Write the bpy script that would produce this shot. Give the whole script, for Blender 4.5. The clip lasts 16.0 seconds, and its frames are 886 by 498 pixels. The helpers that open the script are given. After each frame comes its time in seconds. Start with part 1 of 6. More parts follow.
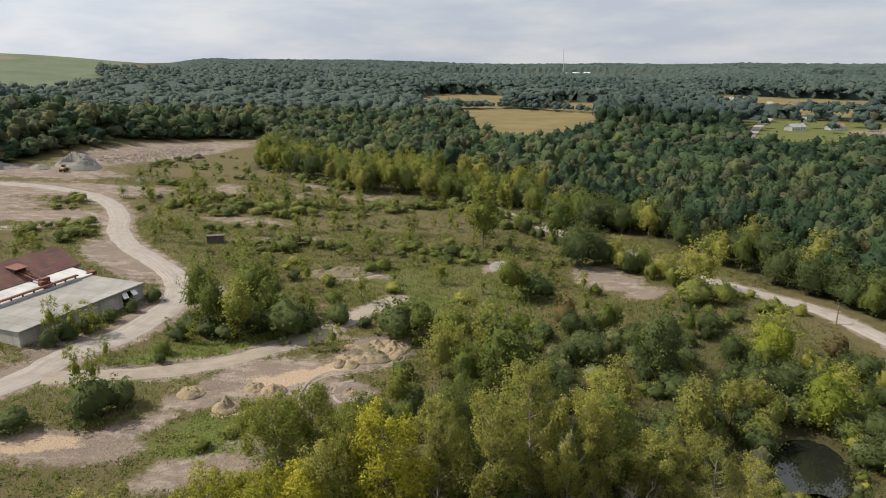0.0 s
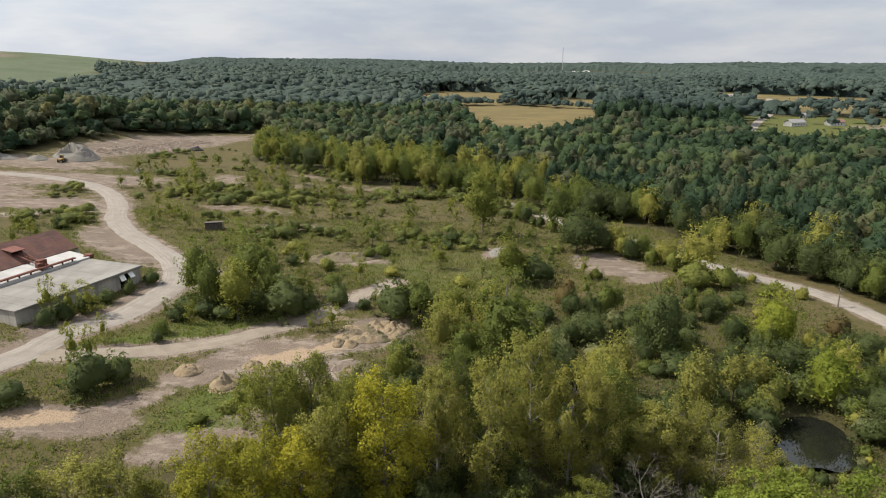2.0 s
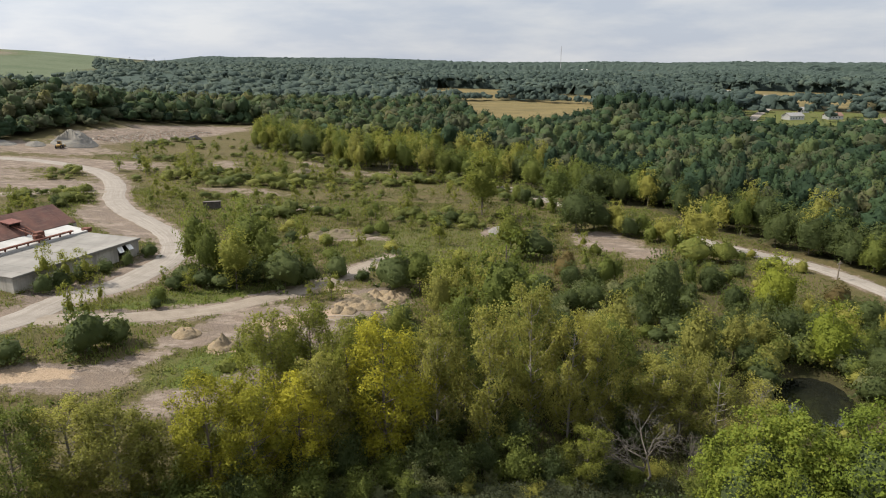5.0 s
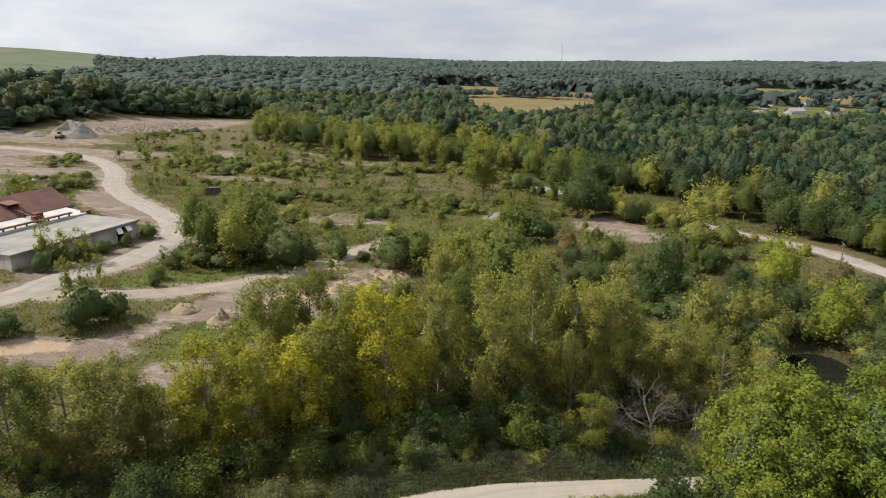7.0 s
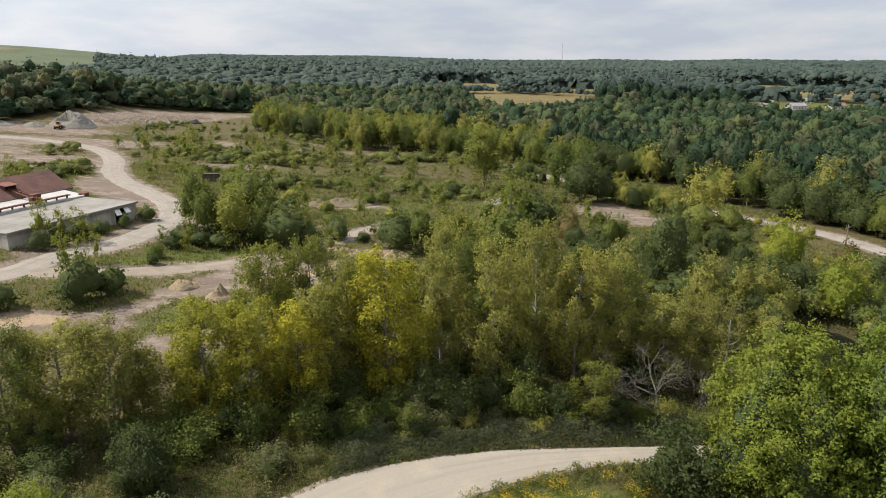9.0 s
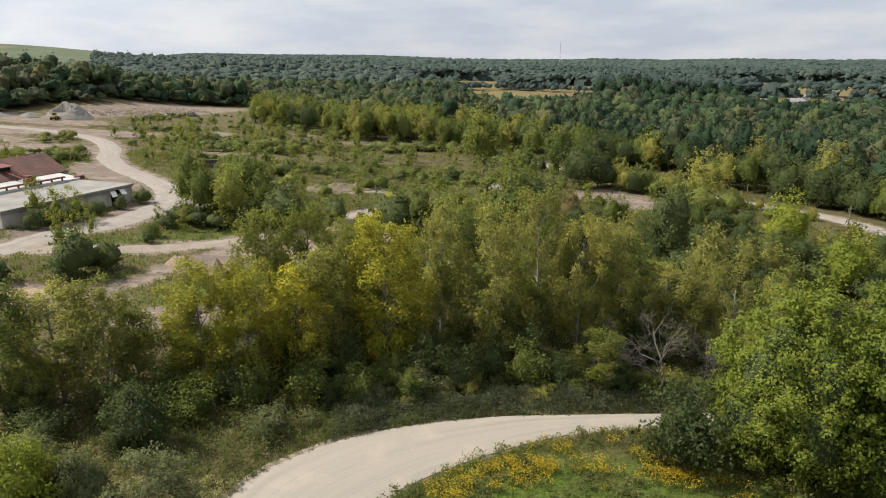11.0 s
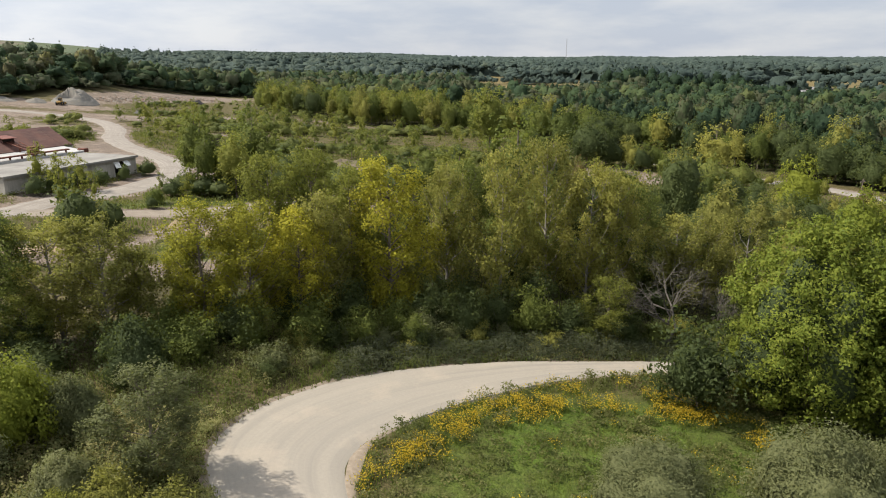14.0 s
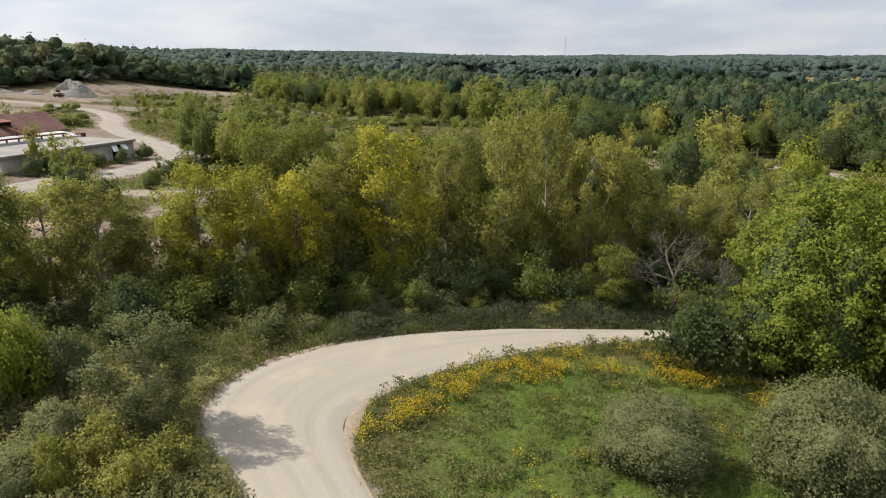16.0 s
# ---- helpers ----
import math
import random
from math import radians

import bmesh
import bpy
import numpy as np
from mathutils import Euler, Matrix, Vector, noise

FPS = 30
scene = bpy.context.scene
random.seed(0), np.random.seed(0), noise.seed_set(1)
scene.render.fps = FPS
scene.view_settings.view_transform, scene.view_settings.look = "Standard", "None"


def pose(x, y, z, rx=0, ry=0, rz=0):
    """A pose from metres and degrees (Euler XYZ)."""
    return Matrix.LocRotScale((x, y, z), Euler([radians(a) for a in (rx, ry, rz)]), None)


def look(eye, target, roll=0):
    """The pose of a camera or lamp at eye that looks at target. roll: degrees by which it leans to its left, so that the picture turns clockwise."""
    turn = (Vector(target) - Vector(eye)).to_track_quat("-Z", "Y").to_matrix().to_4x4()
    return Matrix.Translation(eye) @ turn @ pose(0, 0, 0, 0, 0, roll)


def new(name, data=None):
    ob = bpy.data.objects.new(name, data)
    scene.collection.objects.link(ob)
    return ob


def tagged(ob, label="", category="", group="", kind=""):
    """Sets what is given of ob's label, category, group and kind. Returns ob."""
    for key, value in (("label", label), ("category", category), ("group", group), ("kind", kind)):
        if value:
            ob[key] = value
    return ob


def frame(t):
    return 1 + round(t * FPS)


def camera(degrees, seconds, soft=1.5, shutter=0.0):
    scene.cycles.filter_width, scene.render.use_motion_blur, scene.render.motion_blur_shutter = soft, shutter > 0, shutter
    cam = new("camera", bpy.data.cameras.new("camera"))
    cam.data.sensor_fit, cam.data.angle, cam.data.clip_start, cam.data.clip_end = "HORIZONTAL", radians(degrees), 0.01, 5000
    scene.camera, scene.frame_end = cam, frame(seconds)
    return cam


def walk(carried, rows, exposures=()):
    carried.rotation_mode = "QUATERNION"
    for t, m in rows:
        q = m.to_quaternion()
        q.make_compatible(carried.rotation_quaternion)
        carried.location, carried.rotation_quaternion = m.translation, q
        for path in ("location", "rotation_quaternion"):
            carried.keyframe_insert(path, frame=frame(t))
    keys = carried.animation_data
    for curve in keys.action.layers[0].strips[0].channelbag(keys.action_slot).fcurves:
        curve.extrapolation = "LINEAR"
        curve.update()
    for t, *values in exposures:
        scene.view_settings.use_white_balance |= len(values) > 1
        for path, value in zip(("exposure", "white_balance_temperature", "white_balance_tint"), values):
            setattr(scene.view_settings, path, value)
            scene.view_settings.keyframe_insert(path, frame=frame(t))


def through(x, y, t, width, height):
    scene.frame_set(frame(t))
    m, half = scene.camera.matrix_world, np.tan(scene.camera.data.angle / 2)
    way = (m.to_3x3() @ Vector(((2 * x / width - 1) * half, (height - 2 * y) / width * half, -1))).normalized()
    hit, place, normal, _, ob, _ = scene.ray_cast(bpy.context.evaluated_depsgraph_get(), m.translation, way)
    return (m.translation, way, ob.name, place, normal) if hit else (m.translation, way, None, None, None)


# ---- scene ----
cam = camera(65.7, 16.0, 1.0)
METRES, EYE, TILT, LEAN, TURN = 36.0, 59.0, -15.5, 0.0, 0.0
ROWS = [
    (0.0, 0.0, 0.0, 0.0, 0.0, 0.0, -0.0),
    (0.5, -0.0018, 0.0071, -0.0307, -0.03, 0.01, 0.01),
    (1.0, -0.0027, 0.013, -0.0612, -0.05, 0.01, 0.01),
    (1.5, -0.003, 0.0207, -0.0922, -0.07, 0.02, -0.01),
    (2.0, -0.0029, 0.0273, -0.1228, -0.07, 0.04, -0.01),
    (2.5, -0.0015, 0.0308, -0.1542, 0.01, 0.09, -0.03),
    (3.0, -0.0034, 0.0311, -0.1866, -0.08, 0.07, -0.03),
    (3.5, -0.0075, 0.0317, -0.2194, -0.09, 0.12, -0.0),
    (4.0, -0.0084, 0.0317, -0.2529, -0.15, 0.13, 0.02),
    (6.5, -0.0087, 0.0602, -0.4122, -0.23, 0.18, 0.0),
    (7.0, -0.0097, 0.068, -0.4427, -0.15, 0.18, -0.03),
    (7.5, -0.0119, 0.0775, -0.4729, -0.13, 0.19, -0.02),
    (8.0, -0.0127, 0.0873, -0.5037, -0.13, 0.19, -0.03),
    (8.5, -0.0144, 0.0974, -0.5344, -0.14, 0.2, -0.02),
    (9.0, -0.0154, 0.109, -0.5643, -0.13, 0.2, -0.02),
    (11.5, -0.0276, 0.1617, -0.7172, -0.36, 0.28, 0.06),
    (12.0, -0.029, 0.1683, -0.7482, -0.39, 0.29, 0.07),
    (12.5, -0.0281, 0.1754, -0.7795, -0.35, 0.28, 0.06),
    (13.0, -0.0271, 0.1831, -0.8096, 0.27, 0.27, -0.08),
    (13.5, -0.026, 0.1914, -0.8385, 0.24, 0.27, -0.06),
    (14.0, -0.0261, 0.2, -0.8663, 0.17, 0.26, -0.03),
    (14.5, -0.0274, 0.2077, -0.8928, 0.14, 0.27, -0.03),
    (15.0, -0.0287, 0.2142, -0.9182, 0.11, 0.27, -0.01),
    (15.5, -0.0284, 0.2185, -0.9435, 0.1, 0.25, -0.0),
    (16.0, -0.0277, 0.2219, -0.9684, 0.09, 0.24, 0.01),
]
walk(cam, [(t, pose(0, 0, EYE, TILT, LEAN, TURN) @ pose(METRES * x, METRES * y, METRES * z, 90 + pitch, roll, yaw)) for t, x, y, z, yaw, pitch, roll in ROWS], [(0.0, 0.54), (3.5, 0.58), (7.5, 0.65), (16.0, 0.68)])

# ---- world, sun, exposure ----
SUN_EL, SUN_AZ = radians(49), radians(-85)      # height of the sun and its bearing from +y, clockwise positive
sun_way = Vector((math.sin(SUN_AZ) * math.cos(SUN_EL), math.cos(SUN_AZ) * math.cos(SUN_EL), math.sin(SUN_EL)))
sun = new("sun", bpy.data.lights.new("sun", "SUN"))
sun.data.energy, sun.data.angle, sun.data.color = 5.0, radians(1.0), (1.0, 0.93, 0.82)
sun.matrix_world = look(sun_way * 300, (0, 0, 0))

world = bpy.data.worlds.new("sky")
scene.world = world
world.use_nodes = True
wn, wl = world.node_tree.nodes, world.node_tree.links
sky = wn.new("ShaderNodeTexSky")
sky.sky_type, sky.sun_disc = "NISHITA", False
sky.sun_elevation, sky.sun_rotation = SUN_EL, SUN_AZ
sky.air_density, sky.dust_density, sky.altitude = 1.0, 2.0, 200
back = wn["Background"]
back.inputs["Strength"].default_value = 0.066
wtc = wn.new("ShaderNodeTexCoord")
wmap = wn.new("ShaderNodeMapping")
wmap.inputs["Scale"].default_value = (2.6, 2.6, 11.0)
cloud = wn.new("ShaderNodeTexNoise")
cloud.inputs["Scale"].default_value, cloud.inputs["Detail"].default_value, cloud.inputs["Roughness"].default_value = 2.2, 7.0, 0.55
cramp = wn.new("ShaderNodeValToRGB")
cramp.color_ramp.elements[0].position, cramp.color_ramp.elements[0].color = 0.38, (5.5, 6.0, 6.95, 1)
cramp.color_ramp.elements[1].position, cramp.color_ramp.elements[1].color = 0.66, (7.35, 7.5, 7.8, 1)
wmix = wn.new("ShaderNodeMix")
wmix.data_type = "RGBA"
wmix.inputs["Factor"].default_value = 0.86
wl.new(wtc.outputs["Generated"], wmap.inputs["Vector"])
wl.new(wmap.outputs["Vector"], cloud.inputs["Vector"])
wsep = wn.new("ShaderNodeSeparateXYZ")
wrise = wn.new("ShaderNodeMapRange")
wrise.interpolation_type = "SMOOTHSTEP"
for slot, value in (("From Min", .12), ("From Max", .75), ("To Min", 1.0), ("To Max", 1.85)):
    wrise.inputs[slot].default_value = value
wlift = wn.new("ShaderNodeVectorMath")
wlift.operation = "SCALE"
wl.new(wtc.outputs["Generated"], wsep.inputs["Vector"])
wl.new(wsep.outputs["Z"], wrise.inputs["Value"])
wside = wn.new("ShaderNodeMapRange")      # whiter towards the sun
wside.interpolation_type = "SMOOTHSTEP"
for slot, value in (("From Min", .05), ("From Max", -.75), ("To Min", 1.0), ("To Max", 1.3)):
    wside.inputs[slot].default_value = value
wboth = wn.new("ShaderNodeMath")
wboth.operation = "MULTIPLY"
wl.new(wsep.outputs["X"], wside.inputs["Value"])
wl.new(wrise.outputs["Result"], wboth.inputs[0])
wl.new(wside.outputs["Result"], wboth.inputs[1])
wl.new(wboth.outputs["Value"], wlift.inputs["Scale"])
wl.new(cramp.outputs["Color"], wlift.inputs[0])
wl.new(cloud.outputs["Fac"], cramp.inputs["Fac"])
wl.new(sky.outputs["Color"], wmix.inputs["A"])
wl.new(wlift.outputs["Vector"], wmix.inputs["B"])
wl.new(wmix.outputs["Result"], back.inputs["Color"])

# ---- materials ----


class Nodes:
    """A short way to write a node material."""

    def __init__(self, name):
        self.mat = bpy.data.materials.new(name)
        self.mat.use_nodes = True
        self.tree = self.mat.node_tree
        self.tree.nodes.clear()
        self.out = self.add("ShaderNodeOutputMaterial")

    def add(self, kind, **values):
        n = self.tree.nodes.new(kind)
        for key, value in values.items():
            n.inputs[key.replace("_", " ")].default_value = value
        return n

    def link(self, a, b):
        self.tree.links.new(a, b)

    def noise(self, scale, detail=4.0, rough=0.55, vector=None, stretch=None):
        n = self.add("ShaderNodeTexNoise", Scale=scale, Detail=detail, Roughness=rough)
        if vector is None:
            vector = self.add("ShaderNodeNewGeometry").outputs["Position"]
        if stretch:
            m = self.add("ShaderNodeMapping", Scale=stretch)
            self.link(vector, m.inputs["Vector"])
            vector = m.outputs["Vector"]
        self.link(vector, n.inputs["Vector"])
        return n.outputs["Fac"]

    def ramp(self, fac, *stops):
        n = self.add("ShaderNodeValToRGB")
        e = n.color_ramp.elements
        while len(e) < len(stops):
            e.new(0.5)
        for k, (pos, col) in zip(e, stops):
            k.position, k.color = pos, (*col, 1) if len(col) == 3 else col
        self.link(fac, n.inputs["Fac"])
        return n.outputs["Color"]

    def grey(self, fac, lo, hi):
        return self.ramp(fac, (lo, (0, 0, 0)), (hi, (1, 1, 1)))

    def mix(self, fac, a, b, blend="MIX"):
        n = self.add("ShaderNodeMix")
        n.data_type, n.blend_type = "RGBA", blend
        for slot, value in (("Factor", fac), ("A", a), ("B", b)):
            if isinstance(value, (int, float)):
                n.inputs[slot].default_value = value
            elif isinstance(value, tuple):
                n.inputs[slot].default_value = (*value, 1)
            else:
                self.link(value, n.inputs[slot])
        return n.outputs["Result"]

    def maths(self, op, a, b=0.0):
        n = self.add("ShaderNodeMath")
        n.operation = op
        for k, value in enumerate((a, b)):
            if isinstance(value, (int, float)):
                n.inputs[k].default_value = value
            else:
                self.link(value, n.inputs[k])
        return n.outputs[0]

    def attr(self, name):
        n = self.add("ShaderNodeAttribute")
        n.attribute_name = name
        return n.outputs["Fac"]

    def surface(self, colour, rough=0.9, metal=0.0, bump=None, depth=0.05, spec=0.3):
        p = self.add("ShaderNodeBsdfPrincipled", Metallic=metal)
        p.inputs["Specular IOR Level"].default_value = spec
        for slot, value in (("Base Color", colour), ("Roughness", rough)):
            if isinstance(value, (int, float)):
                p.inputs[slot].default_value = value
            elif isinstance(value, tuple):
                p.inputs[slot].default_value = (*value, 1)
            else:
                self.link(value, p.inputs[slot])
        if bump is not None:
            b = self.add("ShaderNodeBump", Strength=0.8, Distance=depth)
            self.link(bump, b.inputs["Height"])
            self.link(b.outputs["Normal"], p.inputs["Normal"])
        self.link(p.outputs[0], self.out.inputs["Surface"])
        return self.mat


def leaf_material(name, dark, mid, light, by_tint=False, through=0.44, lit=0.22, stops=None, grain=(2.4, .22), patch=.9):
    """Foliage: each leaf and each plant has its own shade of the three colours, with lighter and darker sprays."""
    n = Nodes(name)
    own = n.attr("tint") if by_tint else n.add("ShaderNodeObjectInfo").outputs["Random"]
    leaf = n.add("ShaderNodeNewGeometry").outputs["Random Per Island"]
    part_own = n.maths("MULTIPLY", own, 0.8 if stops else 0.65 if by_tint else 0.4)
    fac = n.maths("ADD", part_own, n.maths("MULTIPLY", leaf, 0.06 if stops else 0.15 if by_tint else 0.3))
    spray, fine = n.noise(patch, 3, .6), n.noise(grain[0], 4, .65)
    fac = n.maths("ADD", fac, n.maths("MULTIPLY", n.maths("SUBTRACT", spray, .3), .25 if stops else .35))
    fac = n.maths("ADD", fac, n.maths("MULTIPLY", n.maths("SUBTRACT", fine, .5), .3 if stops else .4))
    col = n.ramp(fac, *(stops or ((0.08, dark), (0.5, mid), (0.95, light))))
    p = n.add("ShaderNodeBsdfPrincipled", Roughness=0.7)
    p.inputs["Specular IOR Level"].default_value = 0.06 if lit < .2 else 0.14
    tr = n.add("ShaderNodeBsdfTranslucent")
    n.link(col, p.inputs["Base Color"])
    n.link(n.mix(lit, col, (0.25, 0.3, 0.04), "MIX"), tr.inputs["Color"])
    b = n.add("ShaderNodeBump", Strength=0.9, Distance=grain[1])
    n.link(fine, b.inputs["Height"])
    n.link(b.outputs["Normal"], p.inputs["Normal"])
    m = n.add("ShaderNodeMixShader", Fac=through)
    n.link(p.outputs[0], m.inputs[1])
    n.link(tr.outputs[0], m.inputs[2])
    n.link(m.outputs[0], n.out.inputs["Surface"])
    return n.mat


LEAF = {
    "green": leaf_material("leaf_green", (.066, .088, .02), (.12, .142, .031), (.195, .195, .047)),
    "olive": leaf_material("leaf_olive", (.138, .14, .035), (.242, .234, .052), (.345, .315, .072)),
    "yellow": leaf_material("leaf_yellow", (.17, .170, .02), (.3, .28, .027), (.45, .39, .036)),
    "ygreen": leaf_material("leaf_yellow_green", (.1, .116, .022), (.176, .185, .034), (.262, .252, .05)),
    "bright": leaf_material("leaf_bright_green", (.105, .135, .018), (.175, .2, .025), (.25, .265, .036)),
    "maple": leaf_material("leaf_maple", (.07, .1, .016), (.14, .178, .026), (.265, .268, .04)),
    "dark": leaf_material("leaf_dark_green", (.04, .056, .02), (.068, .088, .03), (.108, .128, .042)),
    "grey": leaf_material("leaf_grey_green", (.095, .108, .046), (.155, .163, .072), (.215, .218, .096)),
    "red": leaf_material("leaf_russet", (.07, .055, .022), (.12, .088, .034), (.17, .13, .045)),
}
# far woods: bluish grey in the leaf colours paints the haze of distance
HAZY_LEAF = leaf_material("leaf_hazy_woods", (.034, .05, .043), (.054, .074, .060), (.084, .102, .074), by_tint=True, through=.2, lit=.08, grain=(.5, 1.0), patch=.12)
WOODS_STOPS = ((.03, (.014, .026, .015)), (.2, (.026, .045, .022)), (.36, (.039, .062, .027)), (.47, (.055, .057, .033)), (.58, (.046, .069, .028)), (.72, (.074, .088, .032)), (.84, (.074, .071, .04)), (.95, (.13, .126, .04)))
WOODS_LEAF = leaf_material("leaf_woods", None, None, None, by_tint=True, through=.2, lit=.14, stops=WOODS_STOPS, grain=(.9, .5), patch=.25)
SCRUB_LEAF = leaf_material("leaf_scrub", (.06, .078, .024), (.125, .138, .035), (.2, .2, .05), by_tint=True)
GRASS_LEAF = leaf_material("grass_blades", (.062, .112, .015), (.118, .148, .03), (.21, .18, .065), by_tint=True)
WEED_LEAF = leaf_material("weed_leaves", (.05, .072, .02), (.112, .12, .04), (.25, .215, .095), by_tint=True)
PALE_WEED = leaf_material("pale_weeds", (.13, .15, .05), (.25, .245, .1), (.38, .325, .15), by_tint=True)
REED_LEAF = leaf_material("reed_blades", (.043, .052, .027), (.079, .089, .051), (.137, .141, .088), by_tint=True)
GOLD_FLOWER = leaf_material("golden_flowers", (.28, .205, .02), (.42, .305, .024), (.54, .39, .03), by_tint=True)

n = Nodes("bark")
g = n.noise(3.0, 6, stretch=(1, 1, .25))
BARK = n.surface(n.ramp(g, (.3, (.07, .055, .042)), (.7, (.2, .17, .135))), .95, bump=g, depth=.03)
# dark body inside the maple crowns, coloured as shade between the leaves
n = Nodes("inner_crown_shade")
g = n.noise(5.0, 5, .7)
INNER_SHADE = n.surface(n.ramp(g, (.35, (.018, .026, .008)), (.7, (.055, .075, .02))), .95, bump=g, depth=.15)
n = Nodes("bark_pale")
g = n.noise(2.0, 6, stretch=(1, 1, .3))
BARK_PALE = n.surface(n.ramp(g, (.3, (.140, .122, .101)), (.7, (.266, .245, .210))), .9, bump=g, depth=.03)
n = Nodes("dead_wood")
g = n.noise(4.0, 5)
DEAD_WOOD = n.surface(n.ramp(g, (.3, (.048, .042, .035)), (.7, (.1, .089, .074))), .9, bump=g, depth=.02)

# ground: meadow, bare spoil, woodland floor and crops in one sheet
n = Nodes("ground")
wide_n = n.grey(n.noise(.05, 5, .6), .36, .64)
mid_n = n.grey(n.noise(.28, 6, .65), .34, .66)
small_n = n.grey(n.noise(1.3, 6, .65), .34, .66)
fine = n.noise(4.5, 6, .7)
green = n.ramp(fine, (.3, (.046, .052, .016)), (.7, (.098, .096, .032)))
straw = n.ramp(fine, (.3, (.075, .062, .03)), (.7, (.15, .125, .062)))
grass = n.mix(mid_n, green, straw)
grass = n.mix(n.maths("MULTIPLY", small_n, .55), grass, n.ramp(fine, (.3, (.03, .036, .012)), (.7, (.07, .072, .024))))
grass = n.mix(n.maths("MULTIPLY", wide_n, .45), grass, straw)
lush = n.ramp(fine, (.3, (.055, .108, .012)), (.7, (.132, .208, .03)))
lush = n.mix(n.maths("MULTIPLY", mid_n, .7), lush, n.ramp(fine, (.3, (.055, .052, .02)), (.7, (.115, .1, .04))))
lush = n.mix(n.maths("MULTIPLY", small_n, .5), lush, (.035, .05, .013))
grass = n.mix(n.attr("lush"), grass, lush)
dirt = n.mix(mid_n, n.ramp(fine, (.3, (.11, .093, .074)), (.7, (.2, .175, .147))), n.ramp(fine, (.3, (.14, .113, .082)), (.7, (.255, .218, .17))))
dirt = n.mix(n.maths("MULTIPLY", wide_n, .55), dirt, n.ramp(fine, (.3, (.09, .076, .06)), (.7, (.17, .148, .122))))
dirt = n.mix(n.maths("MULTIPLY", n.grey(n.noise(.16, 8, .7, None, (1.0, 2.2, 1.0)), .5, .62), .8), dirt, n.ramp(fine, (.3, (.22, .193, .158)), (.7, (.32, .288, .243))))
edge = n.maths("ADD", n.attr("bare"), n.maths("MULTIPLY", n.maths("SUBTRACT", mid_n, .5), .55))
edge = n.maths("ADD", edge, n.maths("MULTIPLY", n.maths("SUBTRACT", wide_n, .5), .35))
edge = n.maths("ADD", edge, n.maths("MULTIPLY", n.maths("SUBTRACT", small_n, .5), .4))
col = n.mix(n.grey(edge, .36, .66), grass, dirt)
sandy = n.maths("ADD", n.attr("sand"), n.maths("MULTIPLY", n.maths("SUBTRACT", n.grey(n.noise(.35, 7, .7), .34, .66), .5), .9))
col = n.mix(n.grey(sandy, .45, .75), col, n.ramp(fine, (.3, (.26, .205, .135)), (.7, (.37, .305, .215))))
crop = n.ramp(n.noise(.03, 5), (.35, (.11, .098, .042)), (.65, (.155, .13, .056)))
col = n.mix(n.attr("crop"), col, crop)
# dark brown-green ground under woods, tree row, scrub and pond bank, thinly on hill
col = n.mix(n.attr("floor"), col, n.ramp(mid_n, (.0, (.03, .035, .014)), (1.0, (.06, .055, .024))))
# far hill: haze painted in as a greyer green over the grass
col = n.mix(n.maths("MULTIPLY", n.attr("hill"), .75), col, n.ramp(n.noise(.012, 6, .6), (.35, (.068, .1, .062)), (.65, (.105, .135, .09))))
col = n.mix(1.0, col, (.87, .8, .79), "MULTIPLY")
GROUND = n.surface(col, .96, bump=n.maths("ADD", fine, n.maths("MULTIPLY", small_n, 1.2)), depth=.18, spec=.15)


def gravel_material(name, lo, hi, track):
    n = Nodes(name)
    uv = n.add("ShaderNodeTexCoord").outputs["UV"]
    a, b, c = n.noise(.35, 5), n.noise(3.0, 7, .7), n.noise(1.0, 5, .6, uv, (30.0, .05, 1.0))
    col = n.ramp(b, (.25, lo), (.75, hi))
    col = n.mix(n.maths("MULTIPLY", n.grey(c, .42, .62), .55), col, track)
    col = n.mix(n.maths("MULTIPLY", n.grey(a, .45, .7), .4), col, tuple(.72 * v for v in lo))
    return n.surface(col, .95, bump=b, depth=.04, spec=.2)


ROAD_PALE = gravel_material("pale_gravel_road", (.15, .129, .107), (.222, .198, .17), (.285, .26, .226))
LANE_DIRT = gravel_material("dirt_lane", (.135, .108, .083), (.215, .182, .144), (.26, .228, .187))
n = Nodes("dusty_paved_road")
uv = n.add("ShaderNodeTexCoord").outputs["UV"]
a, b = n.noise(.25, 5), n.noise(4.0, 7, .7)
c = n.noise(1.0, 4, .55, uv, (7.0, .025, 1.0))
d = n.noise(1.0, 6, .6, uv, (40.0, .04, 1.0))
col = n.ramp(b, (.2, (.205, .181, .146)), (.8, (.250, .224, .184)))
col = n.mix(n.maths("MULTIPLY", n.grey(c, .46, .66), .5), col, (.160, .145, .124))
col = n.mix(n.maths("MULTIPLY", n.grey(d, .5, .72), .14), col, (.338, .308, .257))
col = n.mix(n.maths("MULTIPLY", n.grey(a, .52, .68), .35), col, (.320, .267, .204))
ROAD_PAVED = n.surface(col, .8, bump=b, depth=.015, spec=.3)
n = Nodes("loose_shoulder")
b = n.noise(2.5, 7, .7)
SHOULDER = n.surface(n.ramp(b, (.25, (.133, .105, .076)), (.75, (.250, .206, .158))), .97, bump=b, depth=.06, spec=.15)
n = Nodes("dark_pavement_edge")
b = n.noise(6.0, 5)
EDGE_DARK = n.surface(n.ramp(b, (.3, (.035, .033, .03)), (.7, (.1, .095, .085))), .95, bump=b, depth=.02)
n = Nodes("crushed_stone")
a, b = n.noise(.5, 4), n.noise(4.0, 8, .7)
